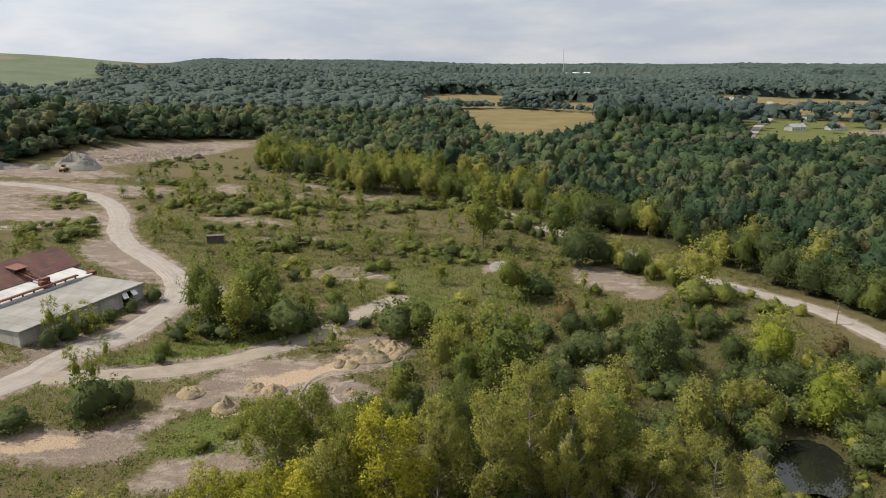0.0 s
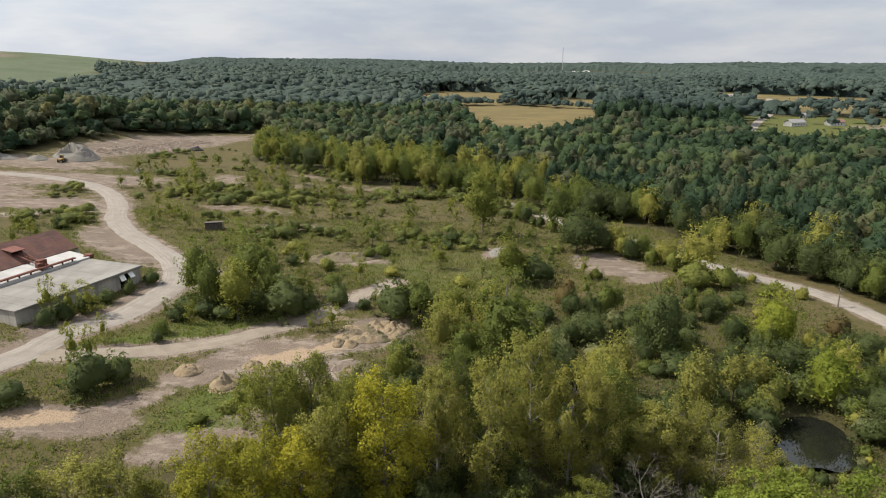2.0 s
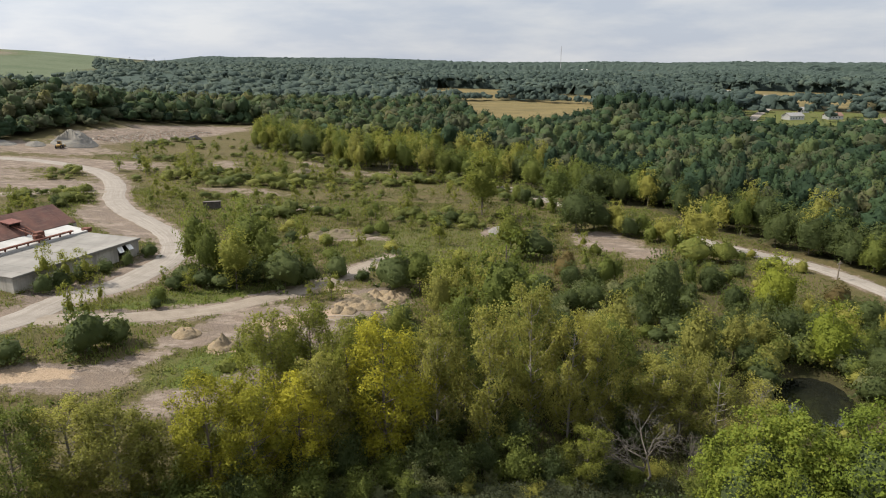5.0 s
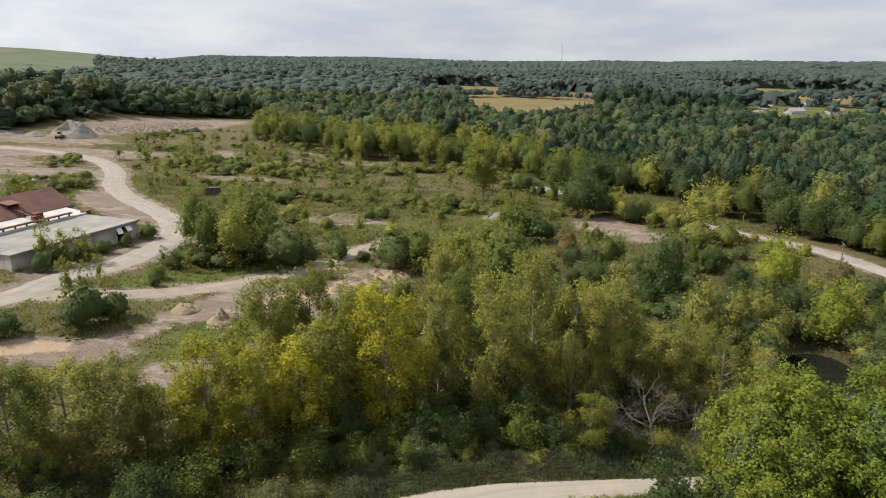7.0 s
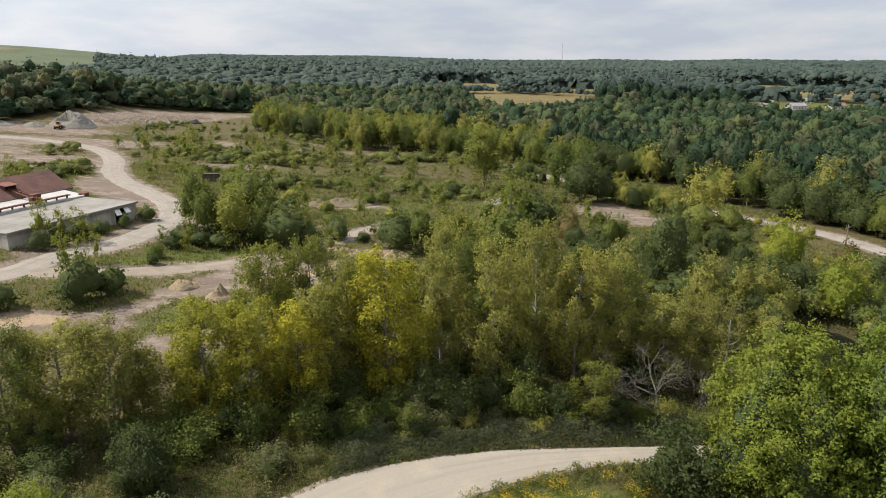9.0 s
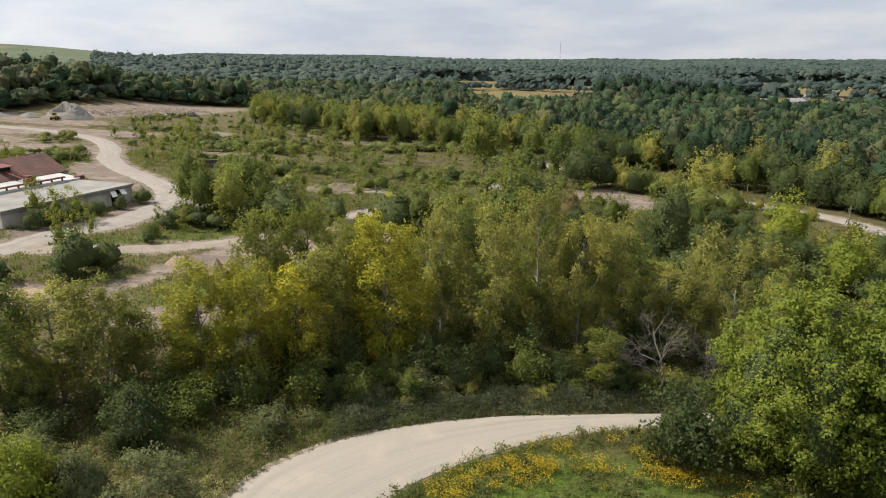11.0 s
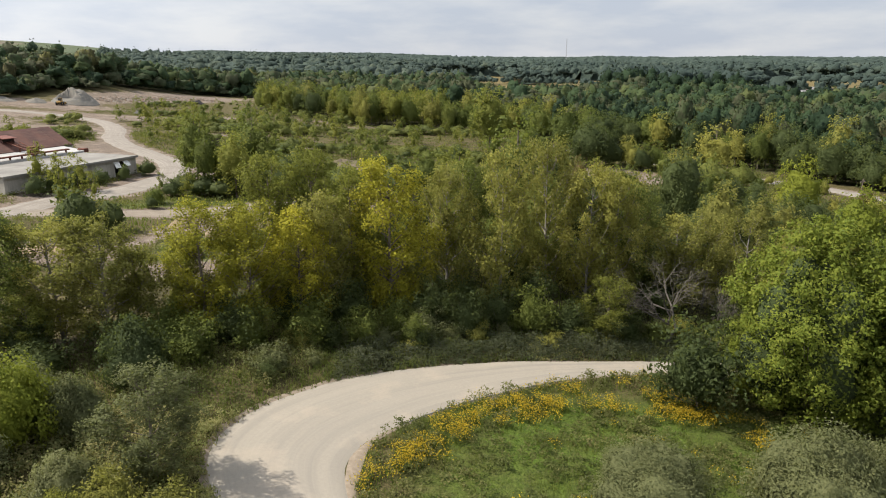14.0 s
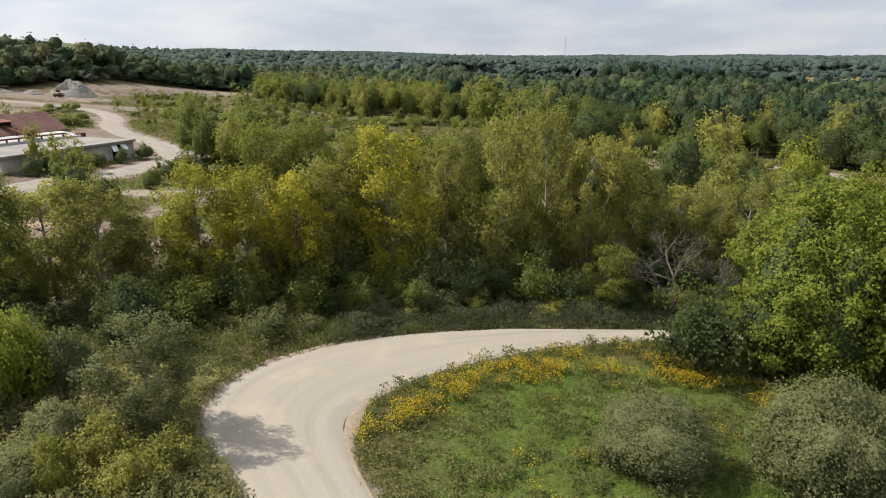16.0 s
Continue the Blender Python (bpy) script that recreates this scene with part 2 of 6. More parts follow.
STONE = n.surface(n.mix(n.grey(a, .4, .7), n.ramp(b, (.3, (.095, .089, .081)), (.7, (.189, .181, .163))), n.ramp(b, (.3, (.120, .108, .089)), (.7, (.215, .198, .168)))), .97, bump=b, depth=.15, spec=.15)
n = Nodes("tan_spoil")
a, b = n.noise(.6, 4), n.noise(3.0, 8, .7)
SPOIL = n.surface(n.mix(n.grey(a, .4, .65), n.ramp(b, (.3, (.144, .105, .062)), (.7, (.261, .202, .128))), n.ramp(b, (.3, (.099, .077, .052)), (.7, (.180, .146, .102)))), .97, bump=b, depth=.12, spec=.15)
n = Nodes("brown_earth")
a, b = n.noise(.6, 4), n.noise(3.0, 8, .7)
EARTH = n.surface(n.mix(n.grey(a, .4, .65), n.ramp(b, (.3, (.085, .066, .045)), (.7, (.17, .137, .1))), n.ramp(b, (.3, (.06, .058, .028)), (.7, (.11, .1, .05)))), .97, bump=b, depth=.15, spec=.12)
n = Nodes("pond_water")
g = n.noise(1.2, 3)
WATER = n.surface((.01, .011, .008), .03, bump=g, depth=.002, spec=.4)
n = Nodes("grey_roof_sheet")
a, b, c = n.noise(.12, 6, .65), n.noise(1.5, 6), n.noise(.5, 4, .5, None, (1.0, .12, 1.0))
col = n.mix(n.grey(a, .35, .68), (.135, .127, .113), (.212, .199, .178))
col = n.mix(n.maths("MULTIPLY", n.grey(c, .5, .72), .55), col, (.115, .105, .09))
ROOF_GREY = n.surface(col, .75, bump=b, depth=.02)
n = Nodes("white_roof_sheet")
a, b = n.noise(.2, 6, .65), n.noise(2.0, 5)
ROOF_WHITE = n.surface(n.mix(n.grey(a, .42, .7), (.345, .337, .32), (.23, .224, .21)), .6, bump=b, depth=.01)
n = Nodes("rusted_roof_sheet")
a, b = n.noise(.3, 7, .7), n.noise(1.0, 6, .6, None, (.3, .3, 3.0))
col = n.mix(n.grey(a, .35, .68), (.06, .03, .025), (.11, .05, .036))
col = n.mix(n.maths("MULTIPLY", n.grey(b, .5, .7), .5), col, (.14, .085, .065))
ROOF_RUST = n.surface(col, .8, bump=b, depth=.02)
n = Nodes("rusted_steel")
a = n.noise(2.0, 6, .7)
RUST = n.surface(n.ramp(a, (.3, (.06, .026, .02)), (.7, (.17, .065, .04))), .8, .2, bump=a, depth=.02)
n = Nodes("concrete_block_wall")
a, b = n.noise(.35, 6, .65), n.noise(5.0, 5)
c = n.noise(.6, 5, .6, None, (1.0, 1.0, .12))
col = n.mix(n.grey(a, .35, .68), (.27, .25, .215), (.38, .355, .31))
col = n.mix(n.maths("MULTIPLY", n.grey(c, .48, .66), .5), col, (.13, .118, .098))
WALL_BLOCK = n.surface(col, .92, bump=b, depth=.02)
# near-black panels paint the shade inside the doorway and the dormer
n = Nodes("interior_shade")
g = n.noise(1.0, 3)
SHADE_BLACK = n.surface(n.ramp(g, (.3, (.015, .014, .012)), (.7, (.04, .036, .03))), .95)


def plain(name, colour, rough=.6, metal=0.0, spread=.25, scale=1.5):
    n = Nodes(name)
    g = n.noise(scale, 6, .6)
    lo = tuple(v * (1 - spread) for v in colour)
    hi = tuple(min(.9, v * (1 + spread)) for v in colour)
    return n.surface(n.ramp(g, (.3, lo), (.7, hi)), rough, metal, bump=g, depth=.01)


WHITE_PAINT = plain("white_siding", (.45, .45, .43), .6, spread=.08)
SHINGLE = plain("grey_shingles", (.2, .195, .19), .9)
SHINGLE_BROWN = plain("brown_shingles", (.16, .1, .075), .9)
GLASS = plain("window_glass", (.04, .05, .06), .1, spread=.2)
YELLOW_STEEL = plain("yellow_machine_paint", (.3, .19, .06), .6)
RUBBER = plain("black_rubber", (.025, .025, .025), .9)
POLE_WOOD = plain("weathered_pole", (.16, .13, .1), .95)
GALVANISED = plain("galvanised_steel", (.5, .5, .5), .45, .6)
WEATHERED = plain("weathered_boards", (.075, .064, .053), .95, spread=.45)
TIN = plain("pale_tin", (.6, .6, .57), .5, .3)

# ---- building blocks for meshes ----


def mesh_of(name, verts, faces, tint=None, smooth=False, normals=None):
    """A mesh from arrays: verts (n, 3) and triangles (m, 3)."""
    me = bpy.data.meshes.new(name)
    verts, faces = np.asarray(verts, np.float32), np.asarray(faces, np.int32)
    me.vertices.add(len(verts))
    me.vertices.foreach_set("co", verts.ravel())
    me.loops.add(faces.size)
    me.loops.foreach_set("vertex_index", faces.ravel())
    me.polygons.add(len(faces))
    me.polygons.foreach_set("loop_start", np.arange(0, faces.size, faces.shape[1], dtype=np.int32))
    me.polygons.foreach_set("use_smooth", np.full(len(faces), smooth))
    if tint is not None:
        me.attributes.new("tint", "FLOAT", "POINT").data.foreach_set("value", np.asarray(tint, np.float32))
    me.update(calc_edges=True)
    if normals is not None:
        me.normals_split_custom_set_from_vertices(np.asarray(normals, np.float32))
    return me


def part(name, data, material, parent=None, label=""):
    """Link a bmesh or a mesh as one object under a thing."""
    if isinstance(data, bmesh.types.BMesh):
        me = bpy.data.meshes.new(name)
        data.normal_update()
        data.to_mesh(me)
        data.free()
    else:
        me = data
    if material and not me.materials:
        me.materials.append(material)
    ob = new(name, me)
    ob.parent = parent
    if label:
        ob["label"] = label
    return ob


def thing(name, x, y, z, label, category, group="", turn=0.0):
    ob = new(name)
    ob.empty_display_size = .3
    ob.matrix_basis = pose(x, y, z, 0, 0, turn)
    return tagged(ob, label, category, group)


def box(bm, x0, y0, z0, x1, y1, z1, bevel=0.0):
    made = bmesh.ops.create_cube(bm, size=1.0, matrix=Matrix.LocRotScale(((x0 + x1) / 2, (y0 + y1) / 2, (z0 + z1) / 2), None, (abs(x1 - x0), abs(y1 - y0), abs(z1 - z0))))
    if bevel:
        edges = {e for v in made["verts"] for e in v.link_edges}
        bmesh.ops.bevel(bm, geom=list(edges), offset=bevel, segments=1, affect="EDGES")
    return bm


def boxes(*rows, bevel=0.0):
    bm = bmesh.new()
    for r in rows:
        box(bm, *r, bevel=bevel)
    return bm


def bar(bm, a, b, r, sides=6, r2=None):
    a, b = Vector(a), Vector(b)
    m = Matrix.Translation((a + b) / 2) @ (b - a).to_track_quat("Z", "Y").to_matrix().to_4x4()
    bmesh.ops.create_cone(bm, cap_ends=True, segments=sides, radius1=r, radius2=r if r2 is None else r2, depth=(b - a).length, matrix=m)
    return bm


def unit(v):
    return v / np.maximum(np.linalg.norm(v, axis=-1, keepdims=True), 1e-9)


def tube(points, radii, sides=5):
    """Triangles of a tapered tube along a line of points."""
    points, radii = np.asarray(points, float), np.asarray(radii, float)
    way = unit(np.gradient(points, axis=0))
    side = unit(np.cross(way, (.31, .95, .02)))
    up = np.cross(side, way)
    a = np.arange(sides) * 2 * np.pi / sides
    rings = points[:, None] + radii[:, None, None] * (np.cos(a)[None, :, None] * side[:, None] + np.sin(a)[None, :, None] * up[:, None])
    k, j = np.meshgrid(np.arange(len(points) - 1), np.arange(sides), indexing="ij")
    p, q = k * sides + j, k * sides + (j + 1) % sides
    f = np.concatenate([np.stack([p, q, q + sides], -1).reshape(-1, 3), np.stack([p, q + sides, p + sides], -1).reshape(-1, 3)])
    return rings.reshape(-1, 3), f


def joined(pieces):
    verts, faces, at = [], [], 0
    for v, f in pieces:
        verts.append(v)
        faces.append(f + at)
        at += len(v)
    return np.concatenate(verts), np.concatenate(faces)


def leaf_quads(rng, at, out, size, wild=.9):
    """Pointed leaves: two triangles each, facing roughly along out."""
    count = len(at)
    face = unit(out + wild * rng.normal(size=(count, 3)))
    along = unit(np.cross(face, rng.normal(size=(count, 3))))
    across = np.cross(face, along)
    s = (size * rng.uniform(.65, 1.35, count))[:, None]
    v = np.stack([at - along * s * .5, at + across * s * .34, at + along * s * .55, at - across * s * .34], 1)
    i = np.arange(count)[:, None] * 4
    return v.reshape(-1, 3), np.concatenate([i + (0, 1, 2), i + (0, 2, 3)])


def leaf_tris(rng, at, out, size, wild=.8):
    count = len(at)
    face = unit(out + wild * rng.normal(size=(count, 3)))
    along = unit(np.cross(face, rng.normal(size=(count, 3))))
    across = np.cross(face, along)
    s = (size * rng.uniform(.65, 1.35, count))[:, None]
    v = np.stack([at - along * s * .5 - across * s * .3, at - along * s * .3 + across * s * .5, at + along * s * .6], 1)
    return v.reshape(-1, 3), np.arange(count * 3).reshape(-1, 3)


def value_noise(x, y, seed=0):
    """Smooth noise from 0 to 1 on arrays of x and y, one cell per metre."""
    xi, yi = np.floor(x), np.floor(y)
    u, v = x - xi, y - yi
    u, v = u * u * (3 - 2 * u), v * v * (3 - 2 * v)

    def h(a, b):
        s = np.sin(a * 127.1 + b * 311.7 + seed * 74.7) * 43758.5453
        return s - np.floor(s)

    return (h(xi, yi) * (1 - u) + h(xi + 1, yi) * u) * (1 - v) + (h(xi, yi + 1) * (1 - u) + h(xi + 1, yi + 1) * u) * v


def fbm(x, y, seed=0):
    return .55 * value_noise(x, y, seed) + .3 * value_noise(2.1 * x, 2.1 * y, seed + 1) + .15 * value_noise(4.3 * x, 4.3 * y, seed + 2)


# ---- the lie of the land ----


def smooth(a, b, v):
    u = np.clip((v - a) / (b - a), 0, 1)
    return u * u * (3 - 2 * u)


POND = (60.8, 100.5, 10.0, 6.6, 62.0)      # centre, half sizes and turn


def oval(x, y, cx, cy, rx, ry, turn):
    c, s = math.cos(radians(turn)), math.sin(radians(turn))
    u, v = ((x - cx) * c + (y - cy) * s) / rx, (-(x - cx) * s + (y - cy) * c) / ry
    return np.sqrt(u * u + v * v)


def land(x, y):
    """Height of the ground without its small bumps."""
    x, y = np.asarray(x, float), np.asarray(y, float)
    z = -2.0 - 2.4 * np.tanh(x / 60) + .055 * np.clip(-50 - x, 0, 160)
    z = z - (1 - smooth(74, 112, y)) * (1.9 + .045 * np.clip(x + 10, -20, 40))
    z = z + .02 * np.maximum(0, np.minimum(y, 2250) - 550) - .02 * np.clip(y - 2300, 0, 1600)
    z = z - 4.2 * smooth(230, 430, y) * smooth(90, 150, -x) * (1 - .8 * smooth(600, 900, y))
    z = z + 15.5 * np.exp(-(((x + 248) / 78) ** 2) - ((y - 408) / 82) ** 2)
    z = z + 46 * np.exp(-(((x + 950) / 340) ** 2) - ((y - 1420) / 420) ** 2)
    z = z + smooth(900, 2000, y) * 14 * (fbm(x / 420, y / 420, 5) - .5)
    return z - 2.2 * (1 - smooth(.75, 1.25, oval(x, y, *POND)))


GRID = {}


def lie(x, y):
    """Height of the finished ground, bumps and all."""
    gx, gy, gz = GRID["x"], GRID["y"], GRID["z"]
    x, y = np.asarray(x, float), np.asarray(y, float)
    i, j = np.clip(np.searchsorted(gx, x) - 1, 0, len(gx) - 2), np.clip(np.searchsorted(gy, y) - 1, 0, len(gy) - 2)
    u, v = (x - gx[i]) / (gx[i + 1] - gx[i]), (y - gy[j]) / (gy[j + 1] - gy[j])
    return (gz[j, i] * (1 - u) + gz[j, i + 1] * u) * (1 - v) + (gz[j + 1, i] * (1 - u) + gz[j + 1, i + 1] * u) * v


def height(x, y):
    return float(lie(x, y))


HAUL = [(-104, 84), (-90, 103), (-80.2, 113), (-77.6, 119.2), (-75.6, 128.5), (-70.8, 136.6), (-67.8, 147), (-66.6, 158.5), (-68.3, 168.7), (-73.6, 179.6), (-85.4, 193.5), (-97.6, 206.5), (-108.2, 222.1), (-116.4, 241.1), (-129.6, 262.3), (-148.2, 279.7), (-165.8, 287), (-190, 288), (-230, 280)]
LANE = [(-75, 117.5), (-66, 120), (-58.6, 121.9), (-51, 125.1), (-44.3, 128.7), (-37.7, 134.7), (-30.6, 141.3), (-24.4, 150.2), (-18.2, 161), (-12, 170)]
SIDE = [(-112, 232), (-124, 231), (-140, 222), (-165, 205)]
RIGHT = [(112, 118), (107, 136), (103.4, 148.6), (100.9, 160), (96.6, 170.9), (88.8, 180.2), (82.1, 189), (72.5, 204.8), (64.4, 217.1), (54.3, 230.6), (36.5, 260.1), (25.2, 282.1)]
CURVE_IN = [(-3.2, 22), (-4.3, 31), (-5.6, 36.8), (-6.8, 39.3), (-7.9, 42), (-8.6, 44.6), (-8.7, 46.7), (-7.8, 49.6), (-5.2, 52.8), (-1.8, 56), (2.5, 59.3), (8.4, 63.1), (14.9, 66.2), (21.6, 68.2), (30, 69.6), (44, 71)]
CURVE_OUT = [(-9, 22), (-12, 32.5), (-13.5, 36), (-15.6, 38.8), (-17.6, 41.4), (-19, 44.3), (-19.7, 47.8), (-19.2, 50.8), (-17.6, 54.4), (-14.6, 58), (-10.8, 61.4), (-6, 64.2), (-.2, 66.6), (6, 68.6), (12.6, 69.9), (22.5, 71.6), (31, 73), (44, 75)]


def along_line(points, step=1.5):
    """A smooth line through the points, at even steps."""
    p = np.asarray(points, float)
    t = np.r_[0, np.cumsum(np.linalg.norm(np.diff(p, axis=0), axis=1))]
    m = np.gradient(p, t, axis=0)
    s = np.linspace(0, t[-1], max(2, int(t[-1] / step)))
    k = np.clip(np.searchsorted(t, s) - 1, 0, len(t) - 2)
    h = (t[k + 1] - t[k])[:, None]
    u = ((s - t[k])[:, None]) / h
    return (2 * u**3 - 3 * u**2 + 1) * p[k] + (u**3 - 2 * u**2 + u) * h * m[k] + (-2 * u**3 + 3 * u**2) * p[k + 1] + (u**3 - u**2) * h * m[k + 1]


def near_line(x, y, points, step=2.0):
    """Distance of arrays of places from a line."""
    best = np.full(np.shape(x), 1e9)
    for px, py in along_line(points, step):
        best = np.minimum(best, (x - px) ** 2 + (y - py) ** 2)
    return np.sqrt(best)


def even(points, count):
    """The line through the points as a set number of places."""
    p = along_line(points, .4)
    return p[np.linspace(0, len(p) - 1, count).astype(int)]


CURVE_MID = (even(CURVE_IN, 60) + even(CURVE_OUT, 60)) / 2

# bare ground: centre, half sizes, turn
BARE = [(-33, 122, 17, 9, 30), (-20, 117, 8, 6, 0), (-14, 138, 7, 8, 20), (-16, 132, 10, 7, 35), (-60, 96, 14, 5.5, 5), (-37, 91, 11, 5, 15), (-45, 112, 7, 5, 30), (-52, 102, 9, 2.6, 40), (-29, 98, 4, 7, 60),
        (-77, 132, 9, 8, 60), (-70, 150, 5, 18, 0), (-97, 112, 18, 11, 30), (-61, 166, 6, 12, 20), (-93, 192, 28, 9, -45)]
BARE_FAR = [(-165, 283, 55, 17, 15), (-140, 238, 32, 10, 10), (-190, 250, 45, 22, 0), (-190, 316, 45, 16, 10), (-159, 410, 96, 20, 73), (-28, 187, 13, 4, 0), (-30, 297, 36, 5, -12), (-70, 247, 20, 7, 0),
            (-62, 322, 18, 5, -20), (48, 192, 12, 13, -20), (15, 201, 3, 8, -20), (56, 180, 9, 5, 40), (-95, 300, 10, 16, 20), (-52, 225, 16, 4, 10)]
SANDY = [(-31, 121, 9, 4, 35), (-22, 127, 7, 3, 40), (-38, 108, 3, 2.4, 0), (-96, 113, 12, 6, 20), (-66, 96, 10, 3, 10)]
# tilled fields far off: corners
FIELDS = [[(15, 812), (80, 840), (172, 765), (135, 662), (58, 593)], [(-34, 960), (12, 1065), (95, 1046), (78, 925), (-22, 818)], [(114, 850), (165, 946), (212, 905), (165, 785)], [(418, 1075), (495, 1000), (590, 950), (505, 835), (420, 890), (375, 960)]]
LAWN = [(245, 548), (312, 715), (355, 705), (440, 690), (420, 640), (354, 590), (300, 548)]
PLOUGHED = [(362, 622), (420, 640), (380, 551), (336, 545)]


REACH = (1.27, 1.14, 1.2, 1.15)


def grass_hill(x, y):
    """The mown slope of the covered tip."""
    return (x < -.324 * y - 175 + 22 * np.sin(y / 70)) & (y > 840 + 40 * np.sin(x / 60)) & (y < 1900)


def inside(x, y, corners):
    hit = np.zeros(np.shape(x), bool)
    for (ax, ay), (bx, by) in zip(corners, corners[1:] + corners[:1]):
        cross = (ay > y) != (by > y)
        hit ^= cross & (x < (bx - ax) * (y - ay) / (by - ay + 1e-9) + ax)
    return hit


def open_field(x, y, corners, reach=1.36):
    """In a field, or on the low ground before it that runs down towards the quarry."""
    hit = np.zeros(np.shape(x), bool)
    for s in np.linspace(1, reach, 6):
        hit |= inside(x * s, y * s, corners)
    return hit


EDGE_X = [-700, -226, -212, -203, -189, -173, -160, -140, -122, -113, -101, -73, -42, -21, 4, 36, 57, 77, 88, 110, 122, 170, 400]
EDGE_Y = [300, 305, 315, 345, 405, 460, 500, 505, 500, 440, 358, 335, 309, 306, 294, 266, 250, 236, 205, 160, 118, 90, 60]


def wooded(x, y):
    """True where the closed woods stand."""
    w = y > np.interp(x, EDGE_X, EDGE_Y) + 3
    for f, reach in zip(FIELDS, REACH):
        w &= ~open_field(x, y, f, reach)
    w &= ~open_field(x, y, LAWN, 1.22) & ~open_field(x, y, PLOUGHED, 1.15)
    return w & ~grass_hill(x, y)

# ---- ground, roads, water ----


def graded(lo, hi, fine_lo, fine_hi, step, grow):
    """Coordinates at even steps in the middle, wider and wider towards the ends."""
    mid = list(np.arange(fine_lo, fine_hi, step))
    s, v = step, mid[-1]
    while v < hi:
        s *= grow
        v += s
        mid.append(v)
    s, v = step, mid[0]
    while v > lo:
        s *= grow * 1.02
        v -= s
        mid.insert(0, v)
    return np.array(mid)


BEND = [tuple(v) for v in even(CURVE_IN, 40)] + [tuple(v) for v in even(CURVE_OUT, 40)[::-1]]


def on_bend(x, y):
    return inside(x, y, BEND)


def build_ground():
    gx, gy = graded(-4300, 4300, -95, 105, 1.9, 1.045), graded(-1500, 4700, 24, 215, 1.9, 1.043)
    X, Y = np.meshgrid(gx, gy)
    x, y = X.ravel(), Y.ravel()
    near = 1 - smooth(250, 420, y)
    z = land(x, y)
    z = z + near * (.5 * (fbm(x / 9, y / 9, 3) - .5) + .22 * (fbm(x / 2.6, y / 2.6, 9) - .5))
    bare, sand, lush, crop, floor = (np.zeros(len(x)) for _ in range(5))
    for c in BARE + BARE_FAR:
        bare = np.maximum(bare, (.6 if c[0] > -100 and c[1] > 215 else 1.0) * (1 - smooth(.35, 1.45, oval(x, y, *c))))
    for c in SANDY:
        sand = np.maximum(sand, 1 - smooth(.5, 1.2, oval(x, y, *c)))
    flat = np.zeros(len(x))
    for line, wide in ((HAUL, 4.5), (LANE, 3.0), (SIDE, 3), (RIGHT, 3.2), (CURVE_MID, 0)):
        d = near_line(x, y, line) if wide else np.where(on_bend(x, y), 0, np.minimum(near_line(x, y, CURVE_IN, .8), near_line(x, y, CURVE_OUT, .8)))
        bare = np.maximum(bare, .75 * (1 - smooth(wide, wide + (2.6 if wide else .8), d)))
        flat = np.maximum(flat, 1 - smooth(wide + .5, wide + 3, d))
    z = z * (1 - flat) + (land(x, y) - .12) * flat
    inner = near_line(x, y, CURVE_MID)
    lush = (1 - smooth(58, 66, y)) * smooth(-8, 2, x) * (1 - smooth(30, 50, x))
    lush = np.maximum(lush, .7 * (1 - smooth(.7, 1.3, oval(x, y, -52, 130, 26, 8, 35))))
    lush = np.maximum(lush, .8 * (1 - smooth(.7, 1.3, oval(x, y, -37, 101, 10, 8, 30))))
    lush = np.maximum(lush, .35 * (1 - smooth(.7, 1.3, oval(x, y, 0, 180, 24, 24, 0))))
    for f in FIELDS:
        crop = np.maximum(crop, open_field(x, y, f, 1.2).astype(float))
    lush = np.maximum(lush, .6 * open_field(x, y, LAWN, 1.2))
    bare = np.maximum(bare, open_field(x, y, PLOUGHED, 1.15) * .7)
    hill = grass_hill(x, y)
    lush = np.maximum(lush, .8 * hill)
    bare = np.maximum(bare, .8 * (hill & (y > 1290) & (x < -.6 * y)))
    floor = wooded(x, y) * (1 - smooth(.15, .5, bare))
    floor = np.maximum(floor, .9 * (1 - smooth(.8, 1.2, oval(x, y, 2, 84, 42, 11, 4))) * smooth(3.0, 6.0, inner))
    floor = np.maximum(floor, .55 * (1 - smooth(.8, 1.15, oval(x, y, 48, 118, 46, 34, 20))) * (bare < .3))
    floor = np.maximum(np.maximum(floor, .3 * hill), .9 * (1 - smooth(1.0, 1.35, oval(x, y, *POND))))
    GRID["x"], GRID["y"], GRID["z"] = gx, gy, z.reshape(len(gy), len(gx))
    w = len(gx)
    k, j = np.meshgrid(np.arange(len(gy) - 1), np.arange(w - 1), indexing="ij")
    p = (k * w + j).ravel()
    me = mesh_of("ground", np.stack([x, y, z], 1), np.stack([p, p + 1, p + w + 1, p + w], 1), smooth=True)
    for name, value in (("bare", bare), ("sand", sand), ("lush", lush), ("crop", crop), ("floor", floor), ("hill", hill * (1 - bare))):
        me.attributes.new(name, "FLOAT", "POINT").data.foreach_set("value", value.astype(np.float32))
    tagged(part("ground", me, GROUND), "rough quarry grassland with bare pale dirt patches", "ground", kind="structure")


build_ground()


